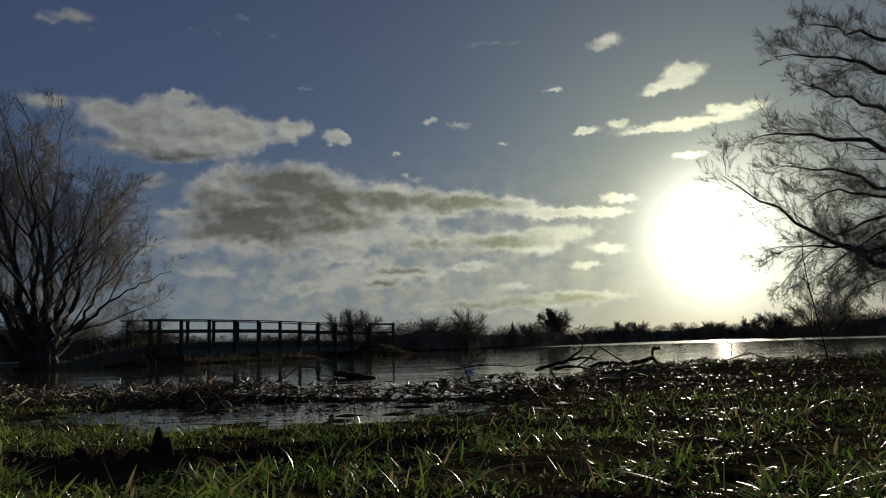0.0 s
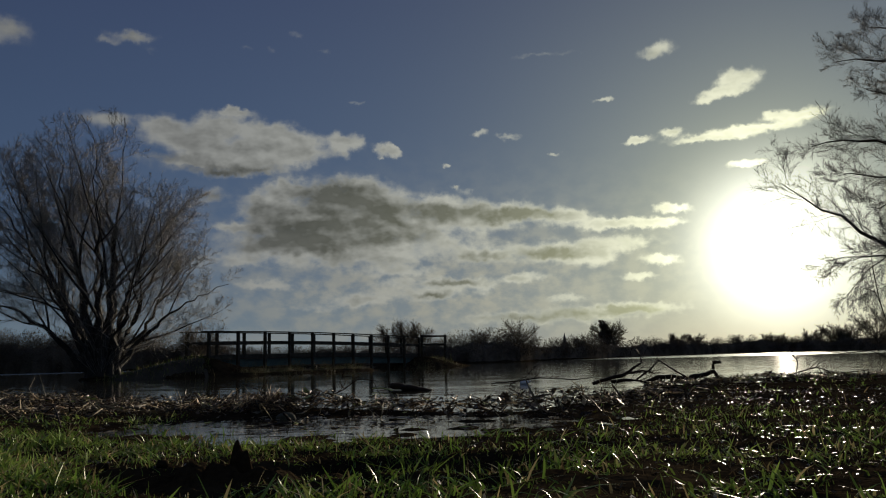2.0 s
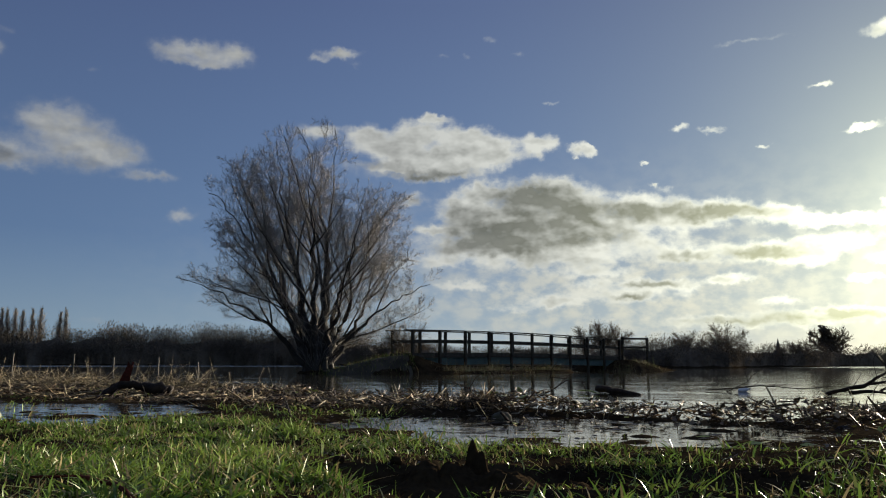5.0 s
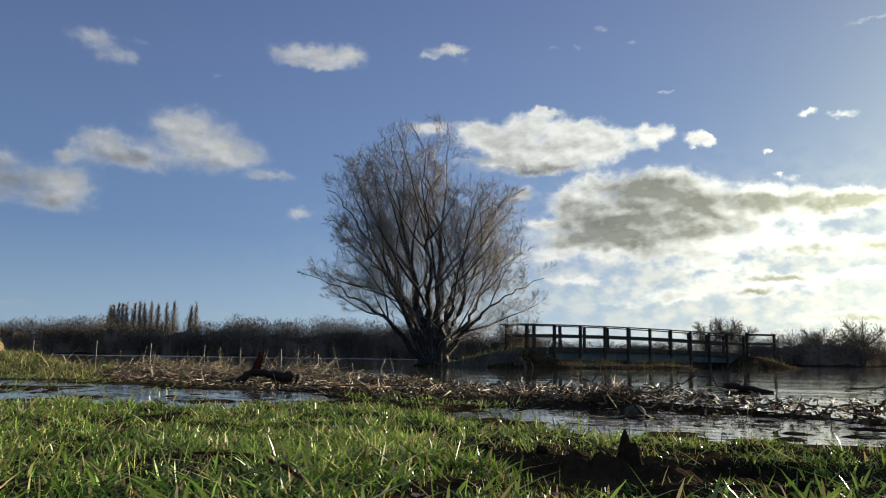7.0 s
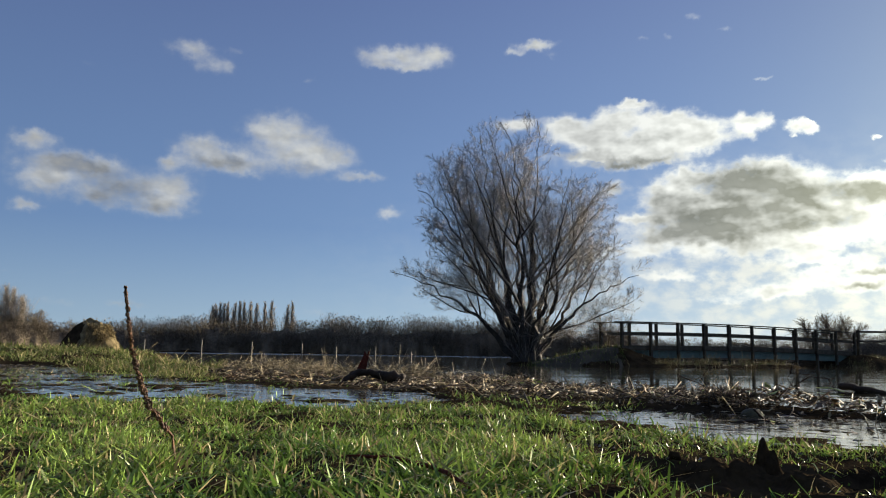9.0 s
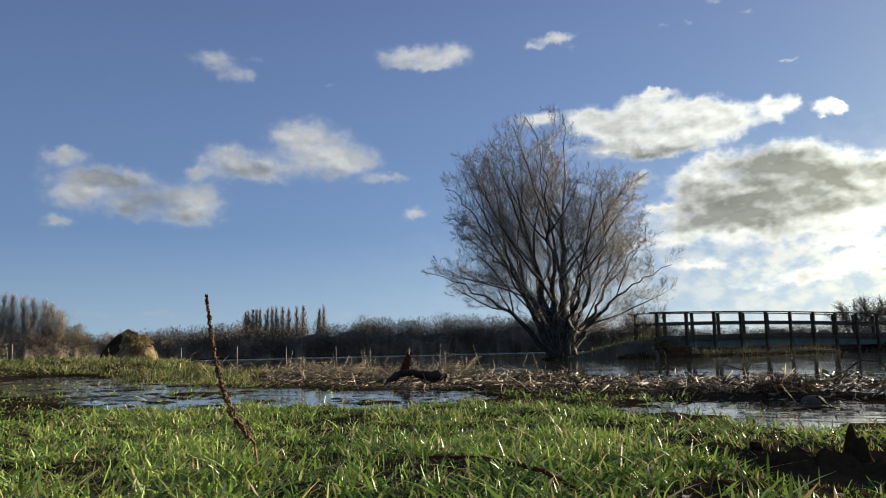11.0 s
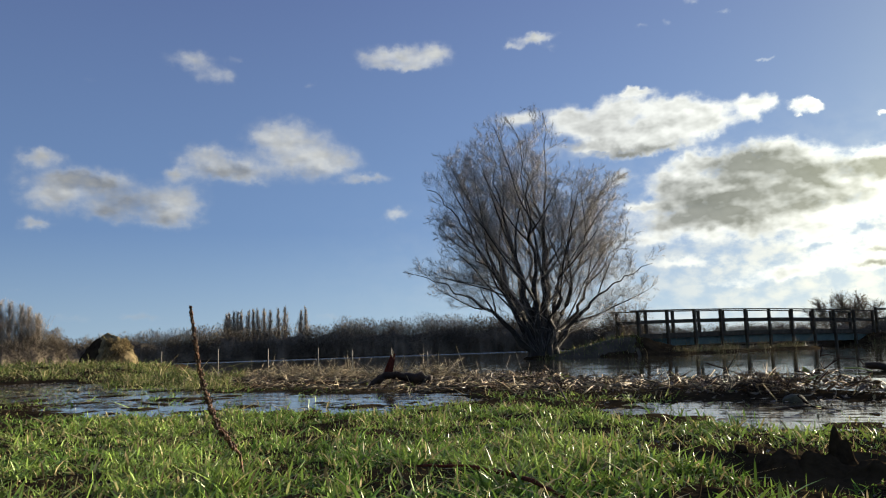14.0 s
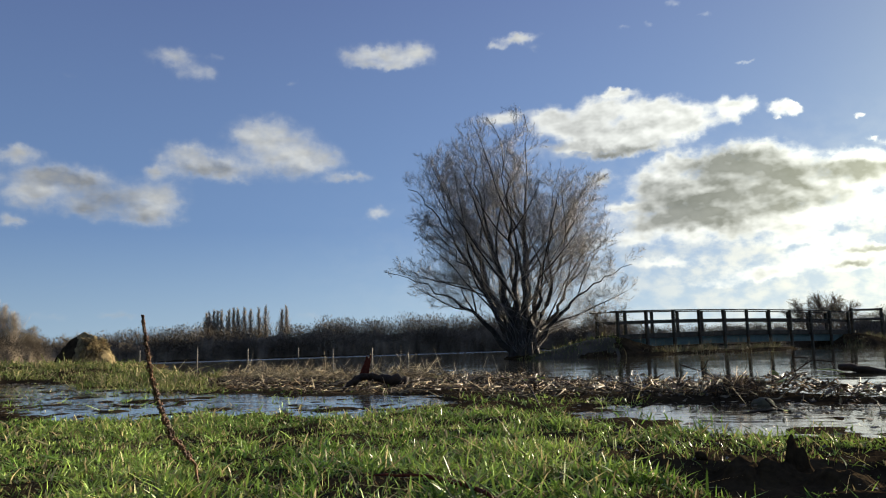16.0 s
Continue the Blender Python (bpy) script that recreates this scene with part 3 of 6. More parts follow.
def approach_path():
    """The gravel way up the bank to the footbridge's deck."""
    s, w = np.meshgrid(np.linspace(0.0, 3.5, 40), np.linspace(-1.7, 1.7, 30), indexing="ij")
    ux, uy = -0.870, -0.493
    x, y = -10.2 + s * ux - w * uy, 31.75 + s * uy + w * ux
    z = ground_z(x, y) + 0.03 * step(1.7, 1.3, np.abs(w)) * step(0.0, 0.3, s) * step(3.5, 3.1, s) - 0.012
    k = w.shape[1]
    i, j = np.meshgrid(np.arange(w.shape[0] - 1), np.arange(k - 1), indexing="ij")
    quads = np.stack([i * k + j, (i + 1) * k + j, (i + 1) * k + j + 1, i * k + j + 1], -1).reshape(-1, 4)
    me = array_mesh("path", np.stack([x, y, z], -1).reshape(-1, 3), quads.ravel(), np.full(len(quads), 4))
    tagged(part("path", me, PATH), "pale trodden gravel path climbing the bank to the footbridge", "path", kind="structure")


approach_path()


def sheet(name, lo, hi, z, material, label):
    b = Build()
    b.v = [(lo[0], lo[1], z), (hi[0], lo[1], z), (hi[0], hi[1], z), (lo[0], hi[1], z)]
    b.f = [(0, 1, 2, 3)]
    return tagged(part(name, b, material, smooth=False), label, "water", kind="structure")


sheet("water", (-600, 3), (600, 700), 0.0, LAKE, "still grey flood water with faint ripples covering the meadow")


def puddle(lo, hi, label):
    """Water lying in the hollows of the ground within a stretch of the plan."""
    xs, ys = np.arange(lo[0], hi[0], 0.06), np.arange(lo[1], hi[1], 0.06)
    x, y = np.meshgrid(xs, ys, indexing="ij")
    wet = puddle_depth(x, y) > 0.004
    cell = wet[:-1, :-1] | wet[1:, :-1] | wet[1:, 1:] | wet[:-1, 1:]
    i, j = np.nonzero(cell)
    k = len(ys)
    quads = np.stack([i * k + j, (i + 1) * k + j, (i + 1) * k + j + 1, i * k + j + 1], -1)
    used, corners = np.unique(quads, return_inverse=True)
    verts = np.stack([x.ravel()[used], y.ravel()[used], np.full(len(used), PUDDLE_Z)], -1)
    me = array_mesh("puddle", verts, corners.ravel(), np.full(len(quads), 4))
    return tagged(part("water", me, PUDDLE), label, "puddle", kind="structure")


puddle((-17, 2.6), (-2.6, 11.0), "long shallow puddle standing in the trodden grass")
puddle((-2.5, 2.4), (1.8, 6.2), "shallow puddle behind the drift line of debris")


def rut_pool():
    """Muddy water standing in the bottom of the rut."""
    xs, ys = np.arange(-0.95, 0.62, 0.015), np.arange(1.42, 2.4, 0.015)
    x, y = np.meshgrid(xs, ys, indexing="ij")
    wet = (ground_z(x, y) < 0.104) & (rut_at(x, y) > 0.05)
    cell = wet[:-1, :-1] | wet[1:, :-1] | wet[1:, 1:] | wet[:-1, 1:]
    i, j = np.nonzero(cell)
    k = len(ys)
    quads = np.stack([i * k + j, (i + 1) * k + j, (i + 1) * k + j + 1, i * k + j + 1], -1)
    used, corners = np.unique(quads, return_inverse=True)
    me = array_mesh("puddle", np.stack([x.ravel()[used], y.ravel()[used], np.full(len(used), 0.1)], -1), corners.ravel(), np.full(len(quads), 4))
    tagged(part("water", me, PUDDLE), "thin muddy water in a trodden rut", "puddle", kind="structure")


rut_pool()


# ---- trees ----
def wander(p, d, length, segs, bend, lift, rng):
    """A branch's line: it strays at random and lifts (or droops, when negative) on the way."""
    pts = [p.copy()]
    for i in range(segs):
        d = (d + Vector((rng.gauss(0, bend), rng.gauss(0, bend), rng.gauss(0, bend) + lift))).normalized()
        pts.append(pts[-1] + d * (length / segs))
    return pts


def aside(d, degrees, rng):
    """A direction that leaves d by that angle, to a random side."""
    side = d.cross(Vector((rng.gauss(0, 1), rng.gauss(0, 1), rng.gauss(0, 1)))).normalized()
    a = radians(degrees)
    return (d * math.cos(a) + side * math.sin(a)).normalized()


def at_line(pts, t):
    f = t * (len(pts) - 1)
    i = min(int(f), len(pts) - 2)
    return pts[i].lerp(pts[i + 1], f - i), (pts[i + 1] - pts[i]).normalized()


def sprout(wood, twigs, pts, length, radius, rng, counts, ratios, spread, lift, start=0.22, thin=0.007, inside=None):
    """Side branches along a line, and theirs in turn; the last ones are fine twigs. ratios: length against the parent's, level by
    level. inside: tells whether a point is within the crown."""
    n = counts[0]
    last = len(counts) == 1
    for k in range(n):
        t = start + (1 - start) * (k + rng.random()) / n
        p, d = at_line(pts, t)
        d2 = aside(d, rng.uniform(*spread), rng)
        d2.z += 0.15 * (1 if lift > 0 else 0)
        d2.normalize()
        size = length * ratios[0] * rng.uniform(0.55, 1.15) * (1.15 - 0.6 * t)
        if inside:
            for _ in range(4):
                if inside(p + d2 * size):
                    break
                size *= 0.7
        r = max(thin, radius * (1 - 0.85 * t) * 0.25)
        if last:
            twigs.spike(p, p + d2 * size, thin * 0.8)
            continue
        line = wander(p, d2, size, 5 if len(counts) > 2 else 3, 0.17, lift, rng)
        m = len(line)
        goal = wood if len(counts) >= 4 else twigs
        goal.tube(line, [max(thin * 0.6, r * (1 - 0.8 * i / (m - 1))) for i in range(m)], 3 if goal is twigs else 4, cap=False)
        sprout(wood, twigs, line, size, r, rng, counts[1:], ratios[1:], spread, lift, 0.12, thin, inside)


def make_tree(name, base, label, category, wood, twigs, bark=BARK, twig=TWIG, group=""):
    top = new(name)
    top.location = base
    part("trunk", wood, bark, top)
    part("crown", twigs, twig, top, "fine bare twigs")
    return tagged(top, label, category, group)


def pollard_willow():
    """A broad many-stemmed willow: stems part low over one stout foot and sweep up and out."""
    rng = random.Random(5)
    wood, twigs = Build(), Build()
    lean_at = (-70, -58, -50, -44, -38, -29, -20, -12, -4, 4, 12, 22, 29, 35, 46, 55, 68)
    reach_at = (4.6, 7.1, 7.0, 6.6, 8.6, 9.7, 10.3, 10.6, 11.1, 10.5, 9.2, 8.4, 8.7, 7.8, 7.2, 6.6, 5.0)
    right, away, up = Vector((0.91, 0.41, 0)), Vector((-0.41, 0.91, 0)), Vector((0, 0, 1))

    def inside(p):
        lean = math.degrees(math.atan2(p.dot(right), max(p.z, 0.01)))
        return p.length < float(np.interp(lean, lean_at, reach_at))

    # each stem: where it ends (aside, up), where it passes half way, how far it leans away, its girth
    stems = ((-5.8, 3.85, -2.6, 2.15, -0.6, 0.13), (-4.6, 6.2, -2.0, 3.8, 0.8, 0.15), (-4.7, 7.3, -2.6, 4.8, -1.2, 0.12),
             (-2.9, 9.3, -1.75, 4.2, 1.2, 0.20), (-2.1, 9.5, -1.05, 4.3, -1.6, 0.20), (-1.0, 10.7, 0.15, 5.2, 0.5, 0.22),
             (0.5, 10.1, 0.25, 5.0, -1.5, 0.17), (1.8, 8.5, 0.95, 3.9, 1.6, 0.14), (3.1, 7.4, 1.5, 3.6, -0.8, 0.13),
             (4.0, 5.4, 1.8, 2.5, 1.0, 0.12), (4.6, 3.7, 2.1, 2.2, -0.8, 0.11), (-0.3, 8.8, -0.3, 4.2, 3.2, 0.15),
             (-0.4, 8.6, -0.3, 4.2, -3.2, 0.14), (-2.2, 7.4, -1.0, 3.4, 3.0, 0.12), (1.9, 6.8, 0.9, 3.2, -3.0, 0.12),
             (-3.5, 5.4, -1.6, 2.7, -2.2, 0.10))
    for k, (gx, gz, mx, mz, deep, thick) in enumerate(stems):
        goal = right * gx + up * gz + away * deep
        half = right * mx + up * mz + away * (deep * 0.45)
        foot = right * (0.13 * mx + rng.uniform(-0.1, 0.1)) + away * (0.10 * deep) + up * 0.0
        bow = half * 2 - (foot + goal) * 0.5
        pts = []
        for i in range(17):
            t = i / 16
            q = foot * (1 - t) ** 2 + bow * 2 * t * (1 - t) + goal * t * t
            stray = 0.0 if i < 2 else 0.06 + 0.06 * t
            pts.append(q + Vector((rng.gauss(0, stray), rng.gauss(0, stray), rng.gauss(0, stray * 0.7))))
        reach = goal.length
        wood.tube(pts, [1.3 * thick * (1 - i / 16) ** 1.8 + 0.012 for i in range(17)], 9)
        # two or three forks that run nearly as far as the stem itself
        lines = [(pts, thick, reach, 0.13)]
        for f in range(3 if thick > 0.11 else 2):
            t = rng.uniform(0.25, 0.6)
            p, d = at_line(pts, t)
            size = reach * (1.0 - t) * rng.uniform(0.75, 1.0)
            d2 = aside(d, rng.uniform(14, 34), rng)
            for _ in range(5):
                if inside(p + d2 * size):
                    break
                size *= 0.88
            line = wander(p, d2, size, 9, 0.07, 0.03, rng)
            r = thick * (1 - t) * 0.45
            wood.tube(line, [r * (1 - i / 9) + 0.010 for i in range(10)], 6)
            lines.append((line, r, size * 1.25, 0.12))
        for line, r, size, start in lines:
            sprout(wood, twigs, line, size, r, rng, (13, 11, 12), (0.34, 0.52, 0.72), (24, 62), 0.03, start, 0.0042, inside)
    # the stout foot and its shoots
    girth = (0.66, 0.62, 0.58, 0.54, 0.48, 0.40, 0.30, 0.18)
    wood.tube([Vector((0.05 * math.sin(i * 2.1), 0.05 * math.cos(i * 1.7), -0.4 + 0.22 * i)) for i in range(8)], girth, 18)
    for k in range(9):
        a = k * 0.7
        wood.tube([Vector((0.55 * math.cos(a), 0.55 * math.sin(a), -0.35)), Vector((0.5 * math.cos(a), 0.5 * math.sin(a), 0.3)), Vector((0.42 * math.cos(a + 0.3), 0.42 * math.sin(a + 0.3), 1.1)), Vector((0.3 * math.cos(a + 0.4), 0.3 * math.sin(a + 0.4), 1.9))],
                  [0.2, 0.16, 0.13, 0.08], 7)
    for k in range(150):
        a = rng.uniform(0, 2 * math.pi)
        p = Vector((0.5 * math.cos(a), 0.5 * math.sin(a), rng.uniform(0.0, 1.4)))
        d = Vector((math.cos(a) * 0.9, math.sin(a) * 0.9, 1)).normalized()
        size = rng.uniform(0.4, 1.3)
        line = wander(p, d, size, 4, 0.12, 0.05, rng)
        twigs.tube(line, [0.010, 0.008, 0.007, 0.005, 0.003], 3, cap=False)
        sprout(wood, twigs, line, size, 0.01, rng, (6,), (0.5,), (20, 50), 0.03, 0.2, 0.005)
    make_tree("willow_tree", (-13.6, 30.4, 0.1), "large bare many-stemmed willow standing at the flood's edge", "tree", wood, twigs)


pollard_willow()


def overhanging_tree():
    """The bare tree whose long limbs hang over the water beside the bank."""
    rng = random.Random(9)
    wood, twigs = Build(), Build()
    root = Vector((17.2, 20.2, 0.1))
    # each limb: height on the trunk, where it ends, how far it bows upward, its girth
    limbs = ((1.2, 10.3, 22.9, 5.5, -0.6, 0.15), (5.0, 12.5, 21.8, 8.0, 0.2, 0.13), (6.0, 11.5, 21.2, 8.6, 0.7, 0.13),
             (3.6, 11.4, 22.9, 6.6, 0.9, 0.14), (2.2, 12.6, 24.0, 5.9, 0.8, 0.12), (1.5, 10.9, 21.5, 2.9, 0.5, 0.10),
             (7.0, 12.7, 21.7, 9.9, 0.4, 0.12), (2.6, 12.7, 22.8, 4.6, 0.8, 0.11), (8.5, 14.2, 22.0, 11.3, 0.4, 0.12),
             (2.0, 12.2, 21.2, 1.3, 1.3, 0.08), (2.2, 13.2, 22.6, 1.4, 1.2, 0.08), (1.8, 13.0, 21.5, 1.0, 1.0, 0.08), (3.0, 11.7, 22.6, 1.9, 1.3, 0.08), (3.2, 13.4, 21.6, 1.7, 1.4, 0.08), (2.6, 11.9, 21.0, 1.9, 1.0, 0.07),
             (6.5, 17.0, 20.2, 12.5, 0.3, 0.14), (4.0, 21.0, 18.0, 9.5, 0.5, 0.13), (4.0, 19.2, 24.5, 9.0, 0.5, 0.13), (4.5, 16.4, 15.8, 9.0, 0.5, 0.12))
    trunk = [Vector(q) for q in ((0, 0, -0.4), (-0.1, 0.05, 1.2), (-0.35, 0.1, 3.4), (-0.2, 0, 6.2), (0, 0, 9.0))]
    wood.tube(trunk, [0.55, 0.42, 0.36, 0.26, 0.12], 12)
    for n, (h, gx, gy, gz, bow, thick) in enumerate(limbs):
        goal = Vector((gx, gy, gz)) - root
        foot = Vector((-0.2, 0.05, h))
        mid = (foot + goal) * 0.5 + Vector((0, 0, bow)) * 2
        pts = []
        for i in range(15):
            t = i / 14
            q = foot * (1 - t) ** 2 + mid * 2 * t * (1 - t) + goal * t * t
            pts.append(q + Vector((rng.gauss(0, 0.06), rng.gauss(0, 0.06), rng.gauss(0, 0.06))) * (i > 0))
        size = (goal - foot).length
        wood.tube(pts, [thick * (1 - 0.94 * i / 14) for i in range(15)], 7)
        hang = gz < 2
        far_side = n > 14
        counts = (8, 7, 5) if far_side else (26, 12, 14)
        sprout(wood, twigs, pts, size, thick, rng, counts, (0.28, 0.54, 0.8), (24, 62), -0.14 if hang else 0.03, 0.2, 0.0048)
    make_tree("overhanging_tree", root, "bare spreading tree with long twiggy limbs over the flood water", "tree", wood, twigs)


overhanging_tree()


def far_tree(name, where, height, width, label, seed, slim=False, group="", thin=0.03, leafy_mass=0):
    """A bare tree in the distance."""
    rng = random.Random(seed)
    wood, twigs = Build(), Build()
    if slim:
        pts = wander(Vector((0, 0, -0.3)), Vector((0, 0, 1)), height * 0.97, 8, 0.012, 0.05, rng)
        wood.tube(pts, [0.15 * (1 - 0.9 * i / 8) for i in range(9)], 6)
        for k in range(150):
            t = 0.10 + 0.88 * k / 150
            p, _ = at_line(pts, t)
            a = rng.uniform(0, 2 * math.pi)
            d = Vector((math.cos(a) * 0.34, math.sin(a) * 0.34, 1)).normalized()
            size = width * 2.8 * rng.uniform(0.6, 1.2) * (1.2 - t)
            line = wander(p, d, size, 3, 0.07, 0.08, rng)
            twigs.tube(line, [thin, thin * 0.8, thin * 0.6, thin * 0.3], 3, cap=False)
            for j in range(3):
                q, e = at_line(line, rng.uniform(0.2, 0.9))
                twigs.tube(wander(q, aside(e, 22, rng), size * 0.5, 2, 0.06, 0.08, rng), [thin * 0.9, thin * 0.7, thin * 0.4], 3, cap=False)
    else:
        trunk = wander(Vector((0, 0, -0.3)), Vector((0, 0, 1)), height * 0.45, 5, 0.05, 0.1, rng)
        wood.tube(trunk, [height * 0.028 * (1 - 0.5 * i / 5) for i in range(6)], 7)
        def inside(p):
            return ((p.x / width) ** 2 + (p.y / width) ** 2) * 0.85 + ((p.z - height * 0.58) / (height * 0.43)) ** 2 < 1.0

        for k in range(10):
            p, d = at_line(trunk, 0.35 + 0.65 * k / 9)
            a = k * 2.4 + rng.uniform(-0.4, 0.4)
            out_way = Vector((math.cos(a) * width * 0.8, math.sin(a) * width * 0.8, height * rng.uniform(0.3, 0.8))).normalized()
            size = height * 0.55
            while not inside(p + out_way * size) and size > 0.3:
                size *= 0.92
            line = wander(p, out_way, size, 5, 0.08, 0.05, rng)
            wood.tube(line, [height * 0.010 * (1 - 0.85 * i / 5) + 0.01 for i in range(6)], 4)
            low = Vector((0, 0, height * 0.22))
            for j in range(50):
                q, e = at_line(line, 0.1 + 0.9 * (j + rng.random()) / 50)
                way = ((q - low).normalized() * 0.55 + e * 0.35 + Vector((rng.gauss(0, 0.7), rng.gauss(0, 0.7), rng.gauss(0.1, 0.6)))).normalized()
                size2 = height * 0.2
                while not inside(q + way * size2) and size2 > 0.2:
                    size2 *= 0.85
                size2 *= rng.uniform(0.75, 1.1)
                shoot = wander(q, way, size2, 2, 0.06, 0.03, rng)
                twigs.tube(shoot, [thin * 1.3, thin, thin * 0.5], 3, cap=False)
                for _ in range(5):
                    q2, e2 = at_line(shoot, rng.uniform(0.2, 1.0))
                    twigs.tube([q2, q2 + aside(e2, rng.uniform(18, 42), rng) * size2 * rng.uniform(0.25, 0.5)], [thin * 0.9, thin * 0.3], 3, cap=False)
    for k in range(leafy_mass):
        # the ivy leans with its tree and narrows upward
        h = rng.betavariate(2.4, 1.8)
        p = Vector((rng.gauss(0, width * 0.22 * (1.25 - h)) - 0.34 * height * (h - 0.4), rng.gauss(0, width * 0.2), height * h))
        line = wander(p, Vector((rng.gauss(0, 1), rng.gauss(0, 1), rng.gauss(0.4, 1))).normalized(), rng.uniform(0.2, 0.5), 2, 0.2, 0, rng)
        twigs.tube(line, [0.10, 0.14, 0.02], 3, cap=False)
    tint = POPLAR if slim else FARTWIG
    top = make_tree(name, where, label, "tree", wood, twigs, tint, tint, group)
    return top


def polar(az_deg, r):
    a = radians(az_deg)
    x, y = -r * math.sin(a), r * math.cos(a)
    return (x, y, float(ground_z(x, y)))


def height_at(el_deg, r, base):
    return 0.44 + r * math.tan(radians(el_deg)) - base


# a row of slim poplars
for k, (a, e) in enumerate(((47.0, 3.24), (46.75, 3.3), (46.49, 3.45), (46.2, 3.4), (45.98, 3.45), (45.54, 3.48), (45.07, 3.6), (44.79, 3.55), (44.35, 3.62), (43.99, 3.49), (43.31, 3.55), (42.9, 3.67), (41.73, 3.43), (41.32, 3.71))):
    spot_at = polar(a, 205)
    far_tree("poplar", spot_at, height_at(e, 205, spot_at[2]), 1.4, "slim upright bare poplar behind the far woods", 40 + k, True, "row of poplars", 0.036)
for k, (a, e) in enumerate(((63.5, 4.35), (62.9, 4.25), (62.3, 4.4), (61.8, 4.35), (61.2, 4.25), (60.6, 4.15), (60.0, 3.95), (59.5, 3.75), (59.0, 3.3))):
    spot_at = polar(a, 125)
    far_tree("bare_tree", spot_at, height_at(e, 125, spot_at[2]), 1.5, "tall pale upright bare tree at the edge of the woods", 140 + k, True, "trees along the far bank", 0.017)
# trees that stand out above the far banks
for a, e, r, w, seed, mass in ((18.1, 3.66, 75, 3, 61, 0), (4.9, 2.75, 150, 4, 62, 0), (3.6, 3.14, 152, 4, 63, 0), (2.5, 2.7, 150, 4, 64, 0),
                               (-2.4, 2.42, 180, 5, 65, 0), (-4.8, 2.93, 180, 6, 66, 0), (-9.4, 1.73, 240, 6, 67, 0),
                               (-16.0, 1.5, 260, 5, 69, 0), (-17.2, 1.5, 262, 5, 70, 0), (-22.4, 1.45, 250, 6, 71, 0), (-24.8, 1.55, 230, 5, 72, 0),
                               (-26.2, 1.95, 200, 5, 73, 0), (-26.9, 1.75, 200, 5, 74, 0), (-28.6, 2.7, 155, 5, 75, 0), (-30.2, 3.0, 155, 6, 76, 0),
                               (55.3, 2.2, 150, 4, 80, 0), (58.2, 2.5, 127, 3, 81, 0)):
    spot_at = polar(a, r)
    far_tree("bare_tree", spot_at, height_at(e, r, spot_at[2]), w, "bare round-headed tree on the far bank", seed, group="trees along the far bank", thin=0.00012 * r)
spot_at = polar(-11.35, 180)
far_tree("ivy_clad_tree", spot_at, height_at(2.54, 180, spot_at[2]), 4.5, "leaning dark ivy-clad tree on the far bank", 68, thin=0.05, leafy_mass=900)


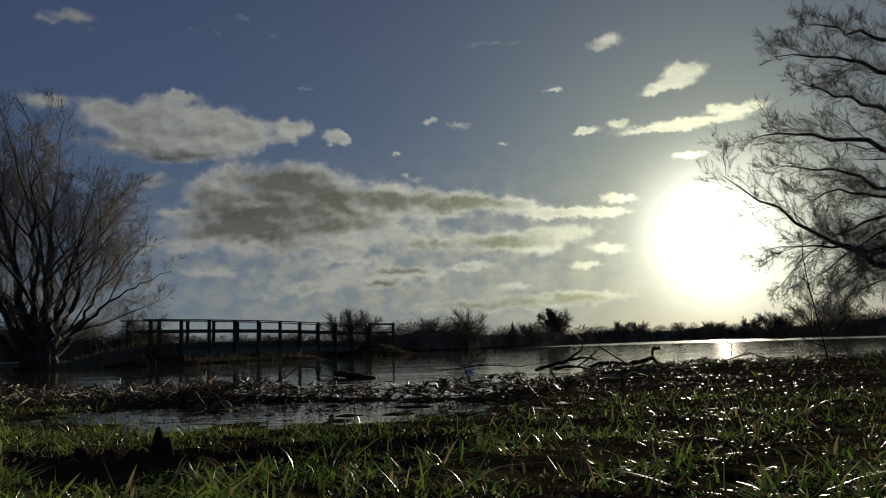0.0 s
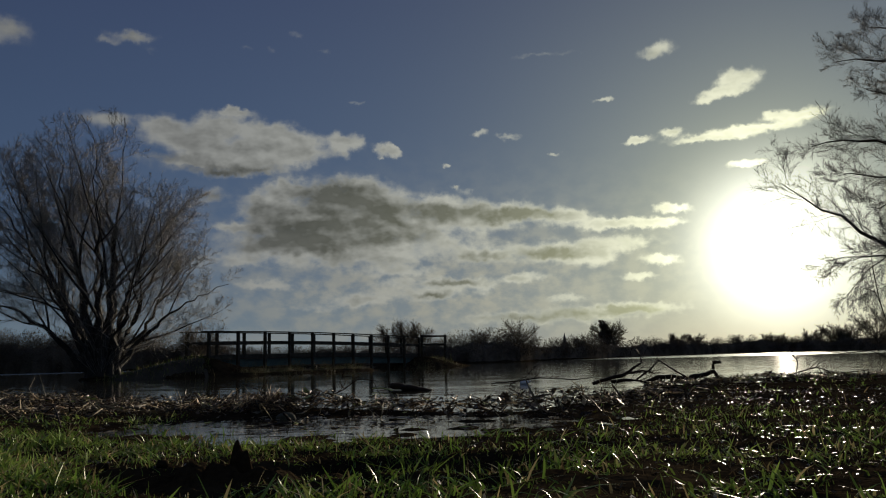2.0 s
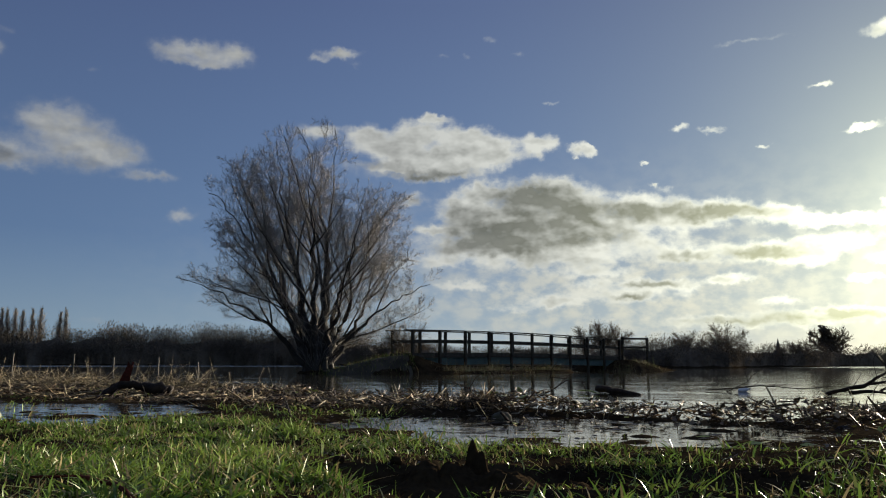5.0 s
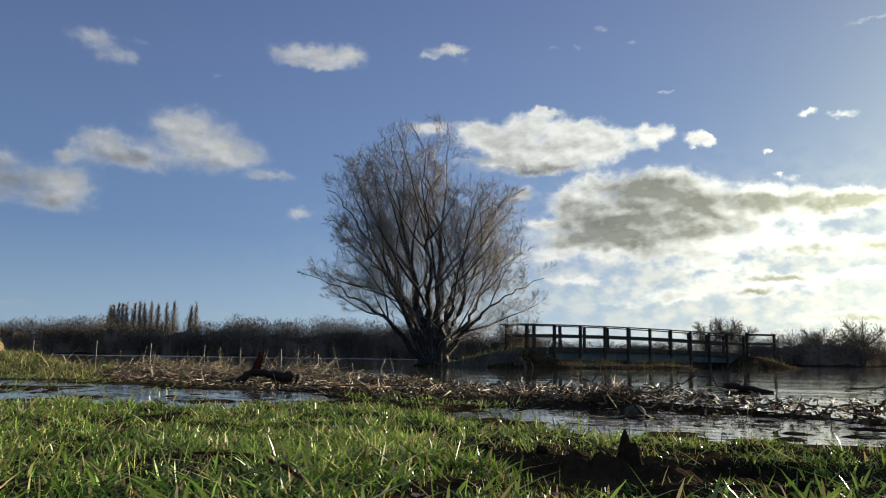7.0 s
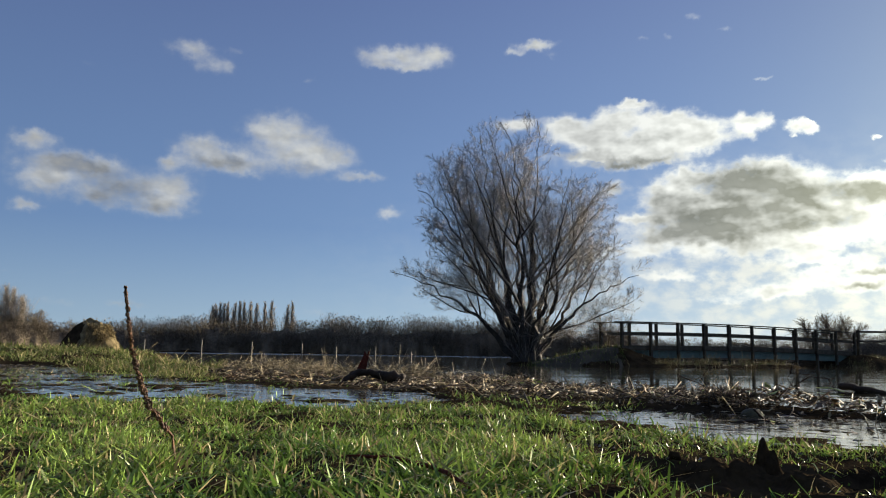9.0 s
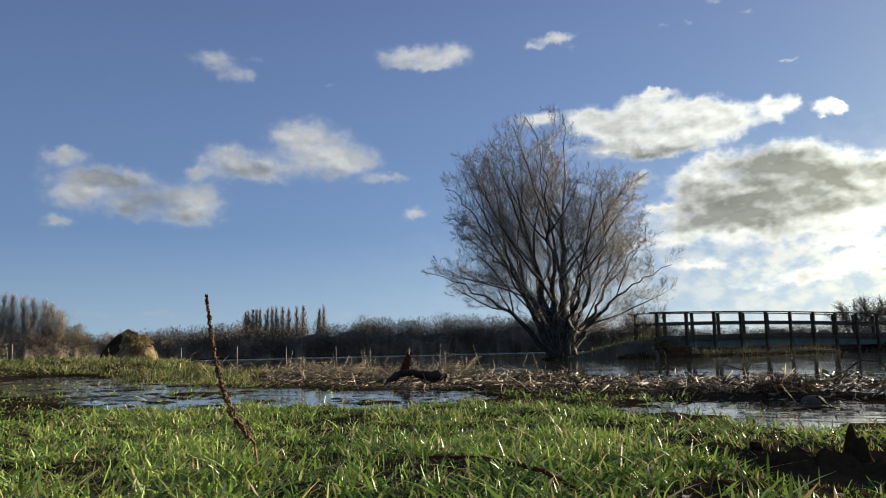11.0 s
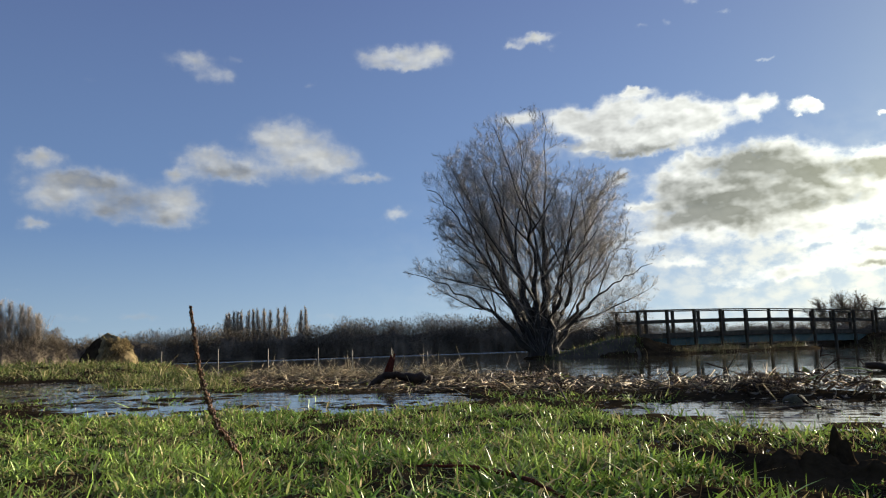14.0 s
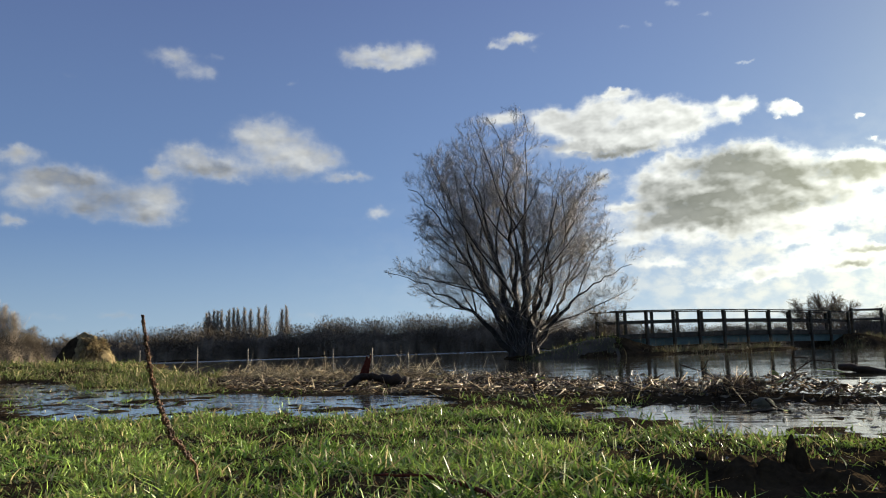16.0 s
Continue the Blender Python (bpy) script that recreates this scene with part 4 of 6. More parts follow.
def woodland(name, az_a, az_b, depth, line, label, seed):
    """Massed bare trees and scrub along a bank: a rough core hedge below a haze of stems and twigs. line: top of the wood by direction."""
    rng = np.random.default_rng(seed)
    az_knots, el_knots = zip(*line)
    order = np.argsort(az_knots)
    az_knots, el_knots = np.array(az_knots)[order], np.array(el_knots)[order]

    def reach(a):
        r = np.interp(a, BANK_AZ, BANK_R)
        return r + 5 * lumps(-r * np.sin(np.radians(a)), r * np.cos(np.radians(a)), 25, 16) + 2.5

    verts, corners, sizes = [], [], []
    # core
    a = np.linspace(az_a, az_b, int(abs(az_b - az_a) * 12))
    r0 = reach(a) + 3
    tall = (0.44 + r0 * np.tan(np.radians(np.interp(a, az_knots, el_knots)))) * (0.66 + 0.10 * lumps(a, a * 0, 0.9, seed) + 0.06 * lumps(a, a * 0, 0.4, seed + 1))
    rows_ = []
    for push, lift in ((-2.5, -0.3), (-2.0, 0.5), (0.0, 0.85), (2.0, 1.0), (5.0, 0.9), (7.0, -0.3)):
        r = r0 + push + 0.9 * lumps(a, a * 0 + push, 0.3, seed + 2) 
        z = np.where(lift < 0, -0.3, tall * lift * (1 + 0.12 * lumps(a, a * 0 + lift * 9, 0.35, seed + 3)))
        rows_.append(np.stack([-r * np.sin(np.radians(a)), r * np.cos(np.radians(a)), z], -1))
    k = len(a)
    grid = np.concatenate(rows_)
    i, j = np.meshgrid(np.arange(len(rows_) - 1), np.arange(k - 1), indexing="ij")
    quads = np.stack([i * k + j, i * k + j + 1, (i + 1) * k + j + 1, (i + 1) * k + j], -1).reshape(-1, 4)
    core = array_mesh(name, grid, quads.ravel(), np.full(len(quads), 4))
    top = tagged(new(name), label, "woodland", kind="stuff")
    part("undergrowth", core, FARCORE, top)
    # twigs in tree-shaped puffs
    n_trees = int(abs(az_b - az_a) * 8.5)
    ta = rng.uniform(az_a, az_b, n_trees)
    back = rng.random(n_trees)
    tr = reach(ta) + back * depth - 1
    th = (0.44 + tr * np.tan(np.radians(np.interp(ta, az_knots, el_knots)))) * (0.62 + 0.55 * np.sqrt(back)) * rng.uniform(0.9, 1.08, n_trees)
    girth = rng.uniform(0.28, 0.46, n_trees)
    per = 700 if az_b > 20 else 420
    t = np.repeat(np.arange(n_trees), per)
    m = len(t)
    # domed crowns: shoots fan out from the middle of each and thin towards the rim
    way = rng.normal(0, 1, (m, 3))
    way /= np.linalg.norm(way, axis=1, keepdims=True)
    u = way * (rng.random(m) ** 0.4)[:, None]
    cx, cy = -tr[t] * np.sin(np.radians(ta[t])), tr[t] * np.cos(np.radians(ta[t]))
    p = np.stack([cx + u[:, 0] * th[t] * girth[t], cy + u[:, 1] * th[t] * girth[t], th[t] * (0.52 + 0.44 * u[:, 2])], -1)
    d = u * (0.8, 0.8, 0.8) + (0, 0, 0.55) + rng.normal(0, 0.35, (m, 3))
    d /= np.linalg.norm(d, axis=1, keepdims=True)
    size = rng.uniform(0.3, 0.9, m)[:, None] * (th[t] / 15)[:, None]
    side = np.cross(d, rng.normal(0, 1, (m, 3)))
    side /= np.linalg.norm(side, axis=1, keepdims=True)
    w = (tr[t] * 0.00030 * rng.uniform(0.6, 1.8, m))[:, None]
    tri = np.stack([p - side * w, p + side * w, p + d * size], 1).reshape(-1, 3)
    twig_mesh = array_mesh("twigs", tri, np.arange(len(tri)), np.full(len(tri) // 3, 3))
    part("twigs", twig_mesh, FARTWIG, top)


woodland("woodland", 14, 76, 16, ((76, 2.2), (62, 2.1), (58.3, 2.0), (56.6, 1.73), (53.5, 1.82), (49.9, 2.0), (48, 2.36), (46.8, 2.0), (40.9, 2.13), (38, 2.5), (36.3, 2.22), (33.8, 2.34), (31.3, 2.6), (28.4, 2.4), (21, 2.2), (19, 2.0), (17, 1.7), (15, 1.3), (14, 1.15)), "bare winter woodland along the far side of the flooded field", 3)
woodland("woodland", -46, 14, 12, ((14, 1.15), (8, 1.15), (3, 1.2), (1, 1.7), (-0.7, 1.9), (-3.6, 1.9), (-5.7, 1.75), (-7, 1.3), (-9.4, 1.4), (-11.3, 1.4), (-12.7, 1.04), (-14.3, 1.15), (-17, 1.1), (-19, 0.95), (-20.6, 1.15), (-23.2, 1.0), (-27.4, 0.95), (-30, 1.5), (-33, 1.5), (-46, 2.0)), "low dark hedges and scrub on the far bank of the flood", 4)


def church_spire():
    x, y, z = polar(-8.12, 420)
    b = Build()
    tall = height_at(1.69, 420, z)
    b.tube([Vector((0, 0, -0.5)), Vector((0, 0, tall * 0.45)), Vector((0, 0, tall * 0.46))], [2.2, 2.2, 2.6], 4)
    b2 = Build()
    b2.tube([Vector((0, 0, tall * 0.46)), Vector((0, 0, tall * 0.7)), Vector((0, 0, tall))], [1.7, 0.9, 0.05], 8)
    top = new("church_tower")
    top.location = (x, y, z)
    part("tower", b, STONE, top, smooth=False)
    part("spire", b2, STONE, top, "pointed stone spire", smooth=False)
    tagged(top, "distant pointed church spire above the hedges", "church")


church_spire()


# ---- the footbridge ----
def footbridge():
    top = new("footbridge")
    top.matrix_world = Matrix.Translation(BRIDGE) @ Matrix.Rotation(math.atan2(U.y, U.x), 4, "Z")
    tagged(top, "weathered timber footbridge with post and rail sides over flooded channel", "bridge")
    length, bays, wide = 16.7, 10, 1.25

    def rail_z(s):
        return 1.925 - 0.0014 * (s - 7.3) ** 2

    def bar(w_lo, w_hi, drop_lo, drop_hi, s0, s1, n=14):
        b = Build()
        for i in range(n + 1):
            s = s0 + (s1 - s0) * i / n
            z = rail_z(s)
            b.v += [(s, w_lo, z - drop_lo), (s, w_hi, z - drop_lo), (s, w_hi, z - drop_hi), (s, w_lo, z - drop_hi)]
        for i in range(n):
            for k in range(4):
                a, c = 4 * i + k, 4 * i + (k + 1) % 4
                b.f.append((a, a + 4, c + 4, c))
        b.f += [(0, 1, 2, 3), tuple(4 * n + k for k in (3, 2, 1, 0))]
        return b

    for w, inner in ((0.0, 1), (wide, -1)):
        for k in range(bays + 1):
            s = length * k / bays
            z = rail_z(s)
            post = Build()
            foot = -0.7 if w == 0.0 else z - 1.5
            post.box((s - 0.05, w - 0.06, foot), (s + 0.05, w + 0.06, z - 0.045))
            part("post", post, BRIDGEWOOD, top, smooth=False)
        face = w + 0.062 * inner
        part("handrail", bar(w - 0.075, w + 0.075, 0.045, 0.0, -0.35, length + 0.35), BRIDGEWOOD, top, smooth=False)
        part("mid_rail", bar(min(face, face + 0.04 * inner), max(face, face + 0.04 * inner), 0.56, 0.43, -0.1, length + 0.1), BRIDGEWOOD, top, smooth=False)
        part("edge_beam", bar(min(face, face + 0.07 * inner), max(face, face + 0.07 * inner), 1.20, 1.00, -0.2, length + 0.2), BRIDGEWOOD, top, smooth=False)
        part("girder", bar(w + 0.30 * inner - 0.06, w + 0.30 * inner + 0.06, 1.54, 1.21, -0.2, length + 0.2), GIRDER, top, "dark green steel girder", smooth=False)
    plank = Build()
    plank.box((-0.07, 0.13, -0.04), (0.07, wide - 0.13, 0.0))
    shared = plank.mesh("deck_plank", False)
    for k in range(112):
        s = -0.1 + 0.15 * k
        p = part("deck_plank", shared, BRIDGEWOOD, top)
        p.location = (s, 0, rail_z(s) - 1.05 + 0.003 * math.sin(k * 2.3))
    # the short wing fence at the far end
    z = rail_z(length)
    for s, w in ((length + 0.25, -0.05), (length + 2.4, -0.45)):
        post = Build()
        post.box((s - 0.06, w - 0.06, -0.5), (s + 0.06, w + 0.06, z + 0.16))
        part("post", post, BRIDGEWOOD, top, smooth=False)
    for drop in (-0.06, 0.44):
        b = Build()
        b.tube([Vector((length + 0.25, -0.12, z - drop)), Vector((length + 2.4, -0.52, z - drop + 0.02))], [0.055, 0.055], 4)
        part("wing_rail", b, BRIDGEWOOD, top, smooth=False)


footbridge()


# ---- fence, gate and straw heap beyond the puddle ----
def fence_post(where, height, lean):
    b = Build()
    b.tube([Vector((0, 0, -0.9)), Vector((lean * 0.5, 0, height * 0.5)), Vector((lean, 0.01, height)), Vector((lean, 0.01, height + 0.05))], [0.06, 0.055, 0.05, 0.02], 7)
    ob = part("fence_post", b, TIMBER)
    ob.location = where
    tagged(ob, "grey wooden fence post standing in flood water", "post", "posts of the drowned fence")


for k, (x, y, top_z) in enumerate(((-51.7, 41.3, 1.2), (-45.9, 41.9, 1.2), (-41.2, 42.4, 1.02), (-37.2, 43.4, 0.95), (-34.0, 43.3, 0.75), (-30.7, 43.4, 0.75), (-28.1, 43.9, 0.45))):
    fence_post((x, y, 0.0), top_z, pick.uniform(-0.04, 0.04))


def field_gate():
    top = new("field_gate")
    top.location = polar(61.9, 34)
    for k in range(2):
        b = Build()
        b.box((-0.07 - 1.5 * k, -0.07, -0.3), (0.07 - 1.5 * k, 0.07, 0.75))
        part("post", b, TIMBER, top, smooth=False)
    for z in (0.25, 0.6):
        b = Build()
        b.box((-1.43, -0.03, z), (-0.08, 0.02, z + 0.09))
        part("rail", b, TIMBER, top, smooth=False)
    top.rotation_euler = (0, 0, radians(55))
    tagged(top, "low weathered wooden rail fence on the grassy bank", "fence")


field_gate()


def straw_heap():
    rng = random.Random(21)
    top = new("straw_heap")
    base = polar(54.75, 38.2)
    top.location = base
    bm = bmesh.new()
    bmesh.ops.create_icosphere(bm, subdivisions=5, radius=1.0)
    for v in bm.verts:
        c = v.co.copy()
        up = max(c.z, -0.25)
        slim = 1.12 - 0.55 * up if up < 0.75 else 0.71
        v.co = Vector((c.x * slim * 1.05, c.y * slim, up * 1.36))
        v.co += c * (0.15 * noise.noise(c * 2.1) + 0.09 * noise.noise(c * 5) + 0.05 * noise.noise(c * 13))
        beside = 0.58 * c.x + 0.82 * c.y
        v.co += Vector((0.58, 0.82, 0)) * (0.16 * max(0.0, 0.6 - c.z) * (1.8 if beside > 0 else 0.2))
    me = bpy.data.meshes.new("heap")
    bm.to_mesh(me)
    bm.free()
    me.polygons.foreach_set("use_smooth", [True] * len(me.polygons))
    part("mound", me, HEAP, top)
    # a dark mud-coloured lump added for the shade on the side off the sun
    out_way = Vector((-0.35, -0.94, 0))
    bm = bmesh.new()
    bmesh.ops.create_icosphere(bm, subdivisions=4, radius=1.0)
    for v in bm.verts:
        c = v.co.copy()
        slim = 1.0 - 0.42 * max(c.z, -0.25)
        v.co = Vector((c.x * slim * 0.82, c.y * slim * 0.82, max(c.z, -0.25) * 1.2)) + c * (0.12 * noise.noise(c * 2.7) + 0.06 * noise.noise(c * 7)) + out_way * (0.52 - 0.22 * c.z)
    me = bpy.data.meshes.new("shaded_side")
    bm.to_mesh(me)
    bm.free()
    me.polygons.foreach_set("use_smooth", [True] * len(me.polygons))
    part("shaded_side", me, MUD, top, "dark lump standing in for the shaded side of the heap")
    strands = Build()
    for k in range(1900):
        a, h = rng.uniform(0, 2 * math.pi), rng.uniform(-0.1, 1.3)
        if math.cos(a) * out_way.x + math.sin(a) * out_way.y > 0.55:
            continue
        w = 1.12 - 0.37 * h
        p = Vector((1.05 * w * math.cos(a), w * math.sin(a), h)) * (0.97 if h < 1.2 else 0.8)
        line = wander(p, Vector((math.cos(a) * 0.6, math.sin(a) * 0.6, rng.uniform(-1, 0.4))).normalized(), rng.uniform(0.1, 0.28), 2, 0.3, -0.25, rng)
        strands.tube(line, [0.012, 0.012, 0.006], 3, cap=False)
    part("loose_straw", strands, HEAP, top, "loose hanging strands of straw")
    tagged(top, "steep heap of old straw with a dark lump for its shaded side", "straw heap")


straw_heap()


THATCH = leafy("dead_thatch", (0.075, 0.052, 0.026), (0.16, 0.115, 0.055), (0.04, 0.027, 0.014), 0.1, 0.8, 0.0)


# ---- grass ----
def short_blades(x, y, height, width, lean, rng):
    """Small straight blades of three triangles each, as arrays."""
    n = len(x)
    a, c = rng.uniform(0, 2 * np.pi, n), rng.uniform(0, 2 * np.pi, n)
    off = np.stack([np.cos(a), np.sin(a), np.zeros(n)], -1) * (0.5 * width)[:, None]
    bend = np.stack([np.cos(c) * lean, np.sin(c) * lean, np.ones(n)], -1) * height[:, None]
    root = np.stack([x, y, ground_z(x, y) - 0.003], -1)
    mid = root + bend * (0.55, 0.55, 0.65)
    verts = np.stack([root - off, root + off, mid - off * 0.8, mid + off * 0.8, root + bend], 1).reshape(-1, 3)
    k = np.arange(n)[:, None] * 5
    return verts, k + np.array([0, 1, 3, 2]), k + np.array([2, 3, 4])


def blades(x, y, height, width, lean, curl, rng, b=None):
    """Bent tapering blades rooted on the ground, as arrays."""
    n = len(x)
    a = rng.uniform(0, 2 * np.pi, n)
    face = np.stack([np.cos(a), np.sin(a), np.zeros(n)], -1)
    b = rng.uniform(0, 2 * np.pi, n) if b is None else b
    bend = np.stack([np.cos(b), np.sin(b), np.zeros(n)], -1)
    root = np.stack([x, y, ground_z(x, y) - 0.004], -1)
    up = np.array([0, 0, 1.0])
    rows_ = []
    for t, wide in ((0.0, 0.8), (0.38, 1.0), (0.74, 0.72), (1.0, 0.0)):
        c = root + up * (height * (t - curl * t * t * 0.5))[:, None] + bend * (height * (lean * t + curl * t * t))[:, None]
        off = face * (0.5 * width * wide)[:, None]
        rows_ += [c - off, c + off] if wide else [c]
    verts = np.stack(rows_, 1).reshape(-1, 3)
    k = np.arange(n)[:, None] * 7
    quads = np.concatenate([k + np.array([0, 1, 3, 2]), k + np.array([2, 3, 5, 4])], 1).reshape(-1, 4)
    tris = k + np.array([4, 5, 6])
    return verts, quads, tris


def join_blades(sets):
    verts, quads, tris, base = [], [], [], 0
    for v, q, t in sets:
        verts.append(v), quads.append(q + base), tris.append(t + base)
        base += len(v)
    q, t = np.concatenate(quads), np.concatenate(tris)
    return np.concatenate(verts), np.r_[q.ravel(), t.ravel()], np.r_[np.full(len(q), 4), np.full(len(t), 3)]


def scatter(n, r_lo, r_hi, az_lo, az_hi, rng):
    r = np.sqrt(rng.uniform(r_lo**2, r_hi**2, n))
    a = np.radians(rng.uniform(az_lo, az_hi, n))
    return -r * np.sin(a), r * np.cos(a)


def turf(x, y):
    """How thickly grass grows at a place, 0 to 1."""
    wet = puddle_depth(x, y)
    s = shore(x, y)
    thin = 0.68 + 1.1 * lumps(x, y, 0.42, 21) + 1.3 * lumps(x, y, 0.11, 22)
    band = step(2.4, 3.3, s) + step(-11, -14, x) * step(0.4, 1.2, s) + step(1.0, 2.2, x) * step(0.5, 1.4, s)
    az_deg = np.degrees(np.arctan2(-x, y))
    sparse = np.interp(az_deg + 8 * lumps(x, y, 0.6, 46), (-14, -4, 6, 15), (0.2, 0.3, 0.55, 1.0))
    return np.clip(thin, 0.03, 1) * np.maximum(step(0.35, 0.02, wet), 0.12 + 0.55 * step(0.0, 0.5, lumps(x, y, 0.22, 48))) * np.clip(band, 0, 1) * (1 - 0.86 * mud_patch(x, y)) * (1 - 0.93 * wrack_zone(x, y)) * sparse


def meadow():
    rng = np.random.default_rng(17)
    sets, dead = [], []
    for n, lo, hi, size, wide in ((150000, 0.35, 2.6, 0.0215, 0.0048), (100000, 2.6, 5.2, 0.026, 0.0058), (60000, 5.2, 11.5, 0.032, 0.0072)):
        # half of the blades spring from tufts and lean out of them, half stand singly
        x, y = scatter(n, lo, hi, -52, 74, rng)
        cx, cy = scatter(n // 16, lo, hi, -52, 74, rng)
        own = rng.integers(0, len(cx), n)
        spread = rng.uniform(0.008, 0.03, len(cx))[own]
        ox, oy = rng.normal(0, 1, n) * spread, rng.normal(0, 1, n) * spread
        clump = rng.random(n) < 0.6
        x, y = np.where(clump, cx[own] + ox, x), np.where(clump, cy[own] + oy, y)
        tall = np.where(clump, rng.gamma(4, 0.25, len(cx))[own] * 1.2, 0.62)
        keep = rng.random(n) < turf(x, y)
        x, y, tall, turn = x[keep], y[keep], tall[keep], np.arctan2(oy, ox)[keep]
        m = len(x)
        high = 1.0 + 0.6 * lumps(x, y, 0.35, 23) + 0.6 * lumps(x, y, 0.12, 24)
        h = np.minimum(size * np.clip(high, 0.3, 2.0) * tall * rng.gamma(2.6, 1 / 2.6, m), 0.062)
        sets.append(blades(x, y, h, wide * rng.uniform(0.5, 1.6, m), np.where(rng.random(m) < 0.45, rng.normal(0, 1.3, m), np.abs(rng.normal(0.1, 0.45, m))), rng.uniform(0.0, 1.2, m), rng, turn + rng.normal(0, 1.1, m)))
        # dead thatch lying flat between the tufts
        x, y = scatter(n // 5, lo, hi, -52, 74, rng)
        keep = rng.random(len(x)) < np.clip(turf(x, y) + 0.25, 0, 1) * step(0.5, 0.05, puddle_depth(x, y)) * step(1.5, 2.3, shore(x, y))
        x, y = x[keep], y[keep]
        m = len(x)
        dead.append(blades(x, y, 0.011 * rng.gamma(4, 0.25, m), 0.7 * wide * rng.uniform(0.5, 1.4, m), rng.normal(0, 2.2, m), rng.uniform(-0.6, 0.9, m), rng))
    # the short undergrowth of the sward
    x, y = scatter(95000, 0.45, 4.6, -48, 72, rng)
    keep = rng.random(len(x)) < np.clip(0.25 * step(-6, 12, np.degrees(np.arctan2(-x, y))) + turf(x, y), 0, 1) * step(0.3, 0.02, puddle_depth(x, y)) * (1 - 0.86 * mud_patch(x, y)) * (1 - 0.9 * wrack_zone(x, y))
    x, y = x[keep], y[keep]
    m = len(x)
    sets.append(short_blades(x, y, 0.014 * rng.gamma(4, 0.25, m), 0.0032 * rng.uniform(0.6, 1.5, m), rng.normal(0, 0.9, m), rng))
    # broad blades close to the eye
    x, y = scatter(2600, 0.42, 1.5, -40, 72, rng)
    keep = rng.random(2600) < turf(x, y)
    x, y = x[keep], y[keep]
    m = len(x)
    sets.append(blades(x, y, np.minimum(0.042 * rng.gamma(5, 0.2, m), 0.075), 0.0062 * rng.uniform(0.6, 1.4, m), np.abs(rng.normal(0.3, 0.6, m)), rng.uniform(0.1, 1.2, m), rng))
    # the tuft at the dock's foot
    x, y = rng.normal(-1.40, 0.035, 260), rng.normal(1.19, 0.03, 260)
    sets.append(blades(x, y, rng.uniform(0.04, 0.09, 260), 0.0045 * rng.uniform(0.6, 1.4, 260), np.abs(rng.normal(0.2, 0.4, 260)), rng.uniform(0.1, 1.0, 260), rng))
    # sparse turf round and behind the eye
    x, y = scatter(16000, 0.3, 6.0, 74, 308, rng)
    m = len(x)
    sets.append(blades(x, y, 0.05 * rng.gamma(6, 1 / 6, m), 0.013 * rng.uniform(0.7, 1.5, m), rng.normal(0, 0.6, m), rng.uniform(0.1, 0.8, m), rng))
    me = array_mesh("grass", *join_blades(sets))
    tagged(part("grass", me, GRASS), "short wet green grass with dead yellow blades", "grass", kind="stuff")

    tagged(part("thatch", array_mesh("thatch", *join_blades(dead)), THATCH), "flattened dead brown grass between the green tufts", "grass", kind="stuff")


meadow()


def wet_litter():
    """Sodden scraps of leaf trodden into the mud between the tufts."""
    rng = np.random.default_rng(27)
    x, y = scatter(30000, 0.5, 7.5, -50, 60, rng)
    az_deg = np.degrees(np.arctan2(-x, y))
    ok = (rng.random(len(x)) < (0.25 + 0.75 * step(34, 12, az_deg)) * np.clip(0.5 + 0.8 * lumps(x, y, 0.4, 47), 0.1, 1)) & (puddle_depth(x, y) < 0.3)
    x, y = x[ok], y[ok]
    m = len(x)
    c = np.stack([x, y, ground_z(x, y) + rng.uniform(0.002, 0.016, m)], -1)
    e1 = rng.normal(0, 1, (m, 3)) * (1, 1, 0.4)
    e1 /= np.linalg.norm(e1, axis=1, keepdims=True)
    e2 = np.cross(e1, rng.normal(0, 0.45, (m, 3)) + (0, 0, 1))
    e2 /= np.linalg.norm(e2, axis=1, keepdims=True)
    up = np.cross(e1, e2)
    size = (0.003 + 0.008 * rng.random(m) ** 2)[:, None] * (1 + 0.10 * np.hypot(x, y))[:, None]
    leaf = np.stack([c - e1 * size, c - e2 * size * 0.45 + up * size * 0.2, c + e1 * size + up * size * 0.15, c + e2 * size * 0.45 + up * size * 0.25], 1).reshape(-1, 3)
    me = array_mesh("wet_litter", leaf, np.arange(4 * m), np.full(m, 4))
    tagged(part("wet_litter", me, LITTER), "sodden dark brown leaf scraps trodden into wet mud", "leaf litter", kind="stuff")


wet_litter()


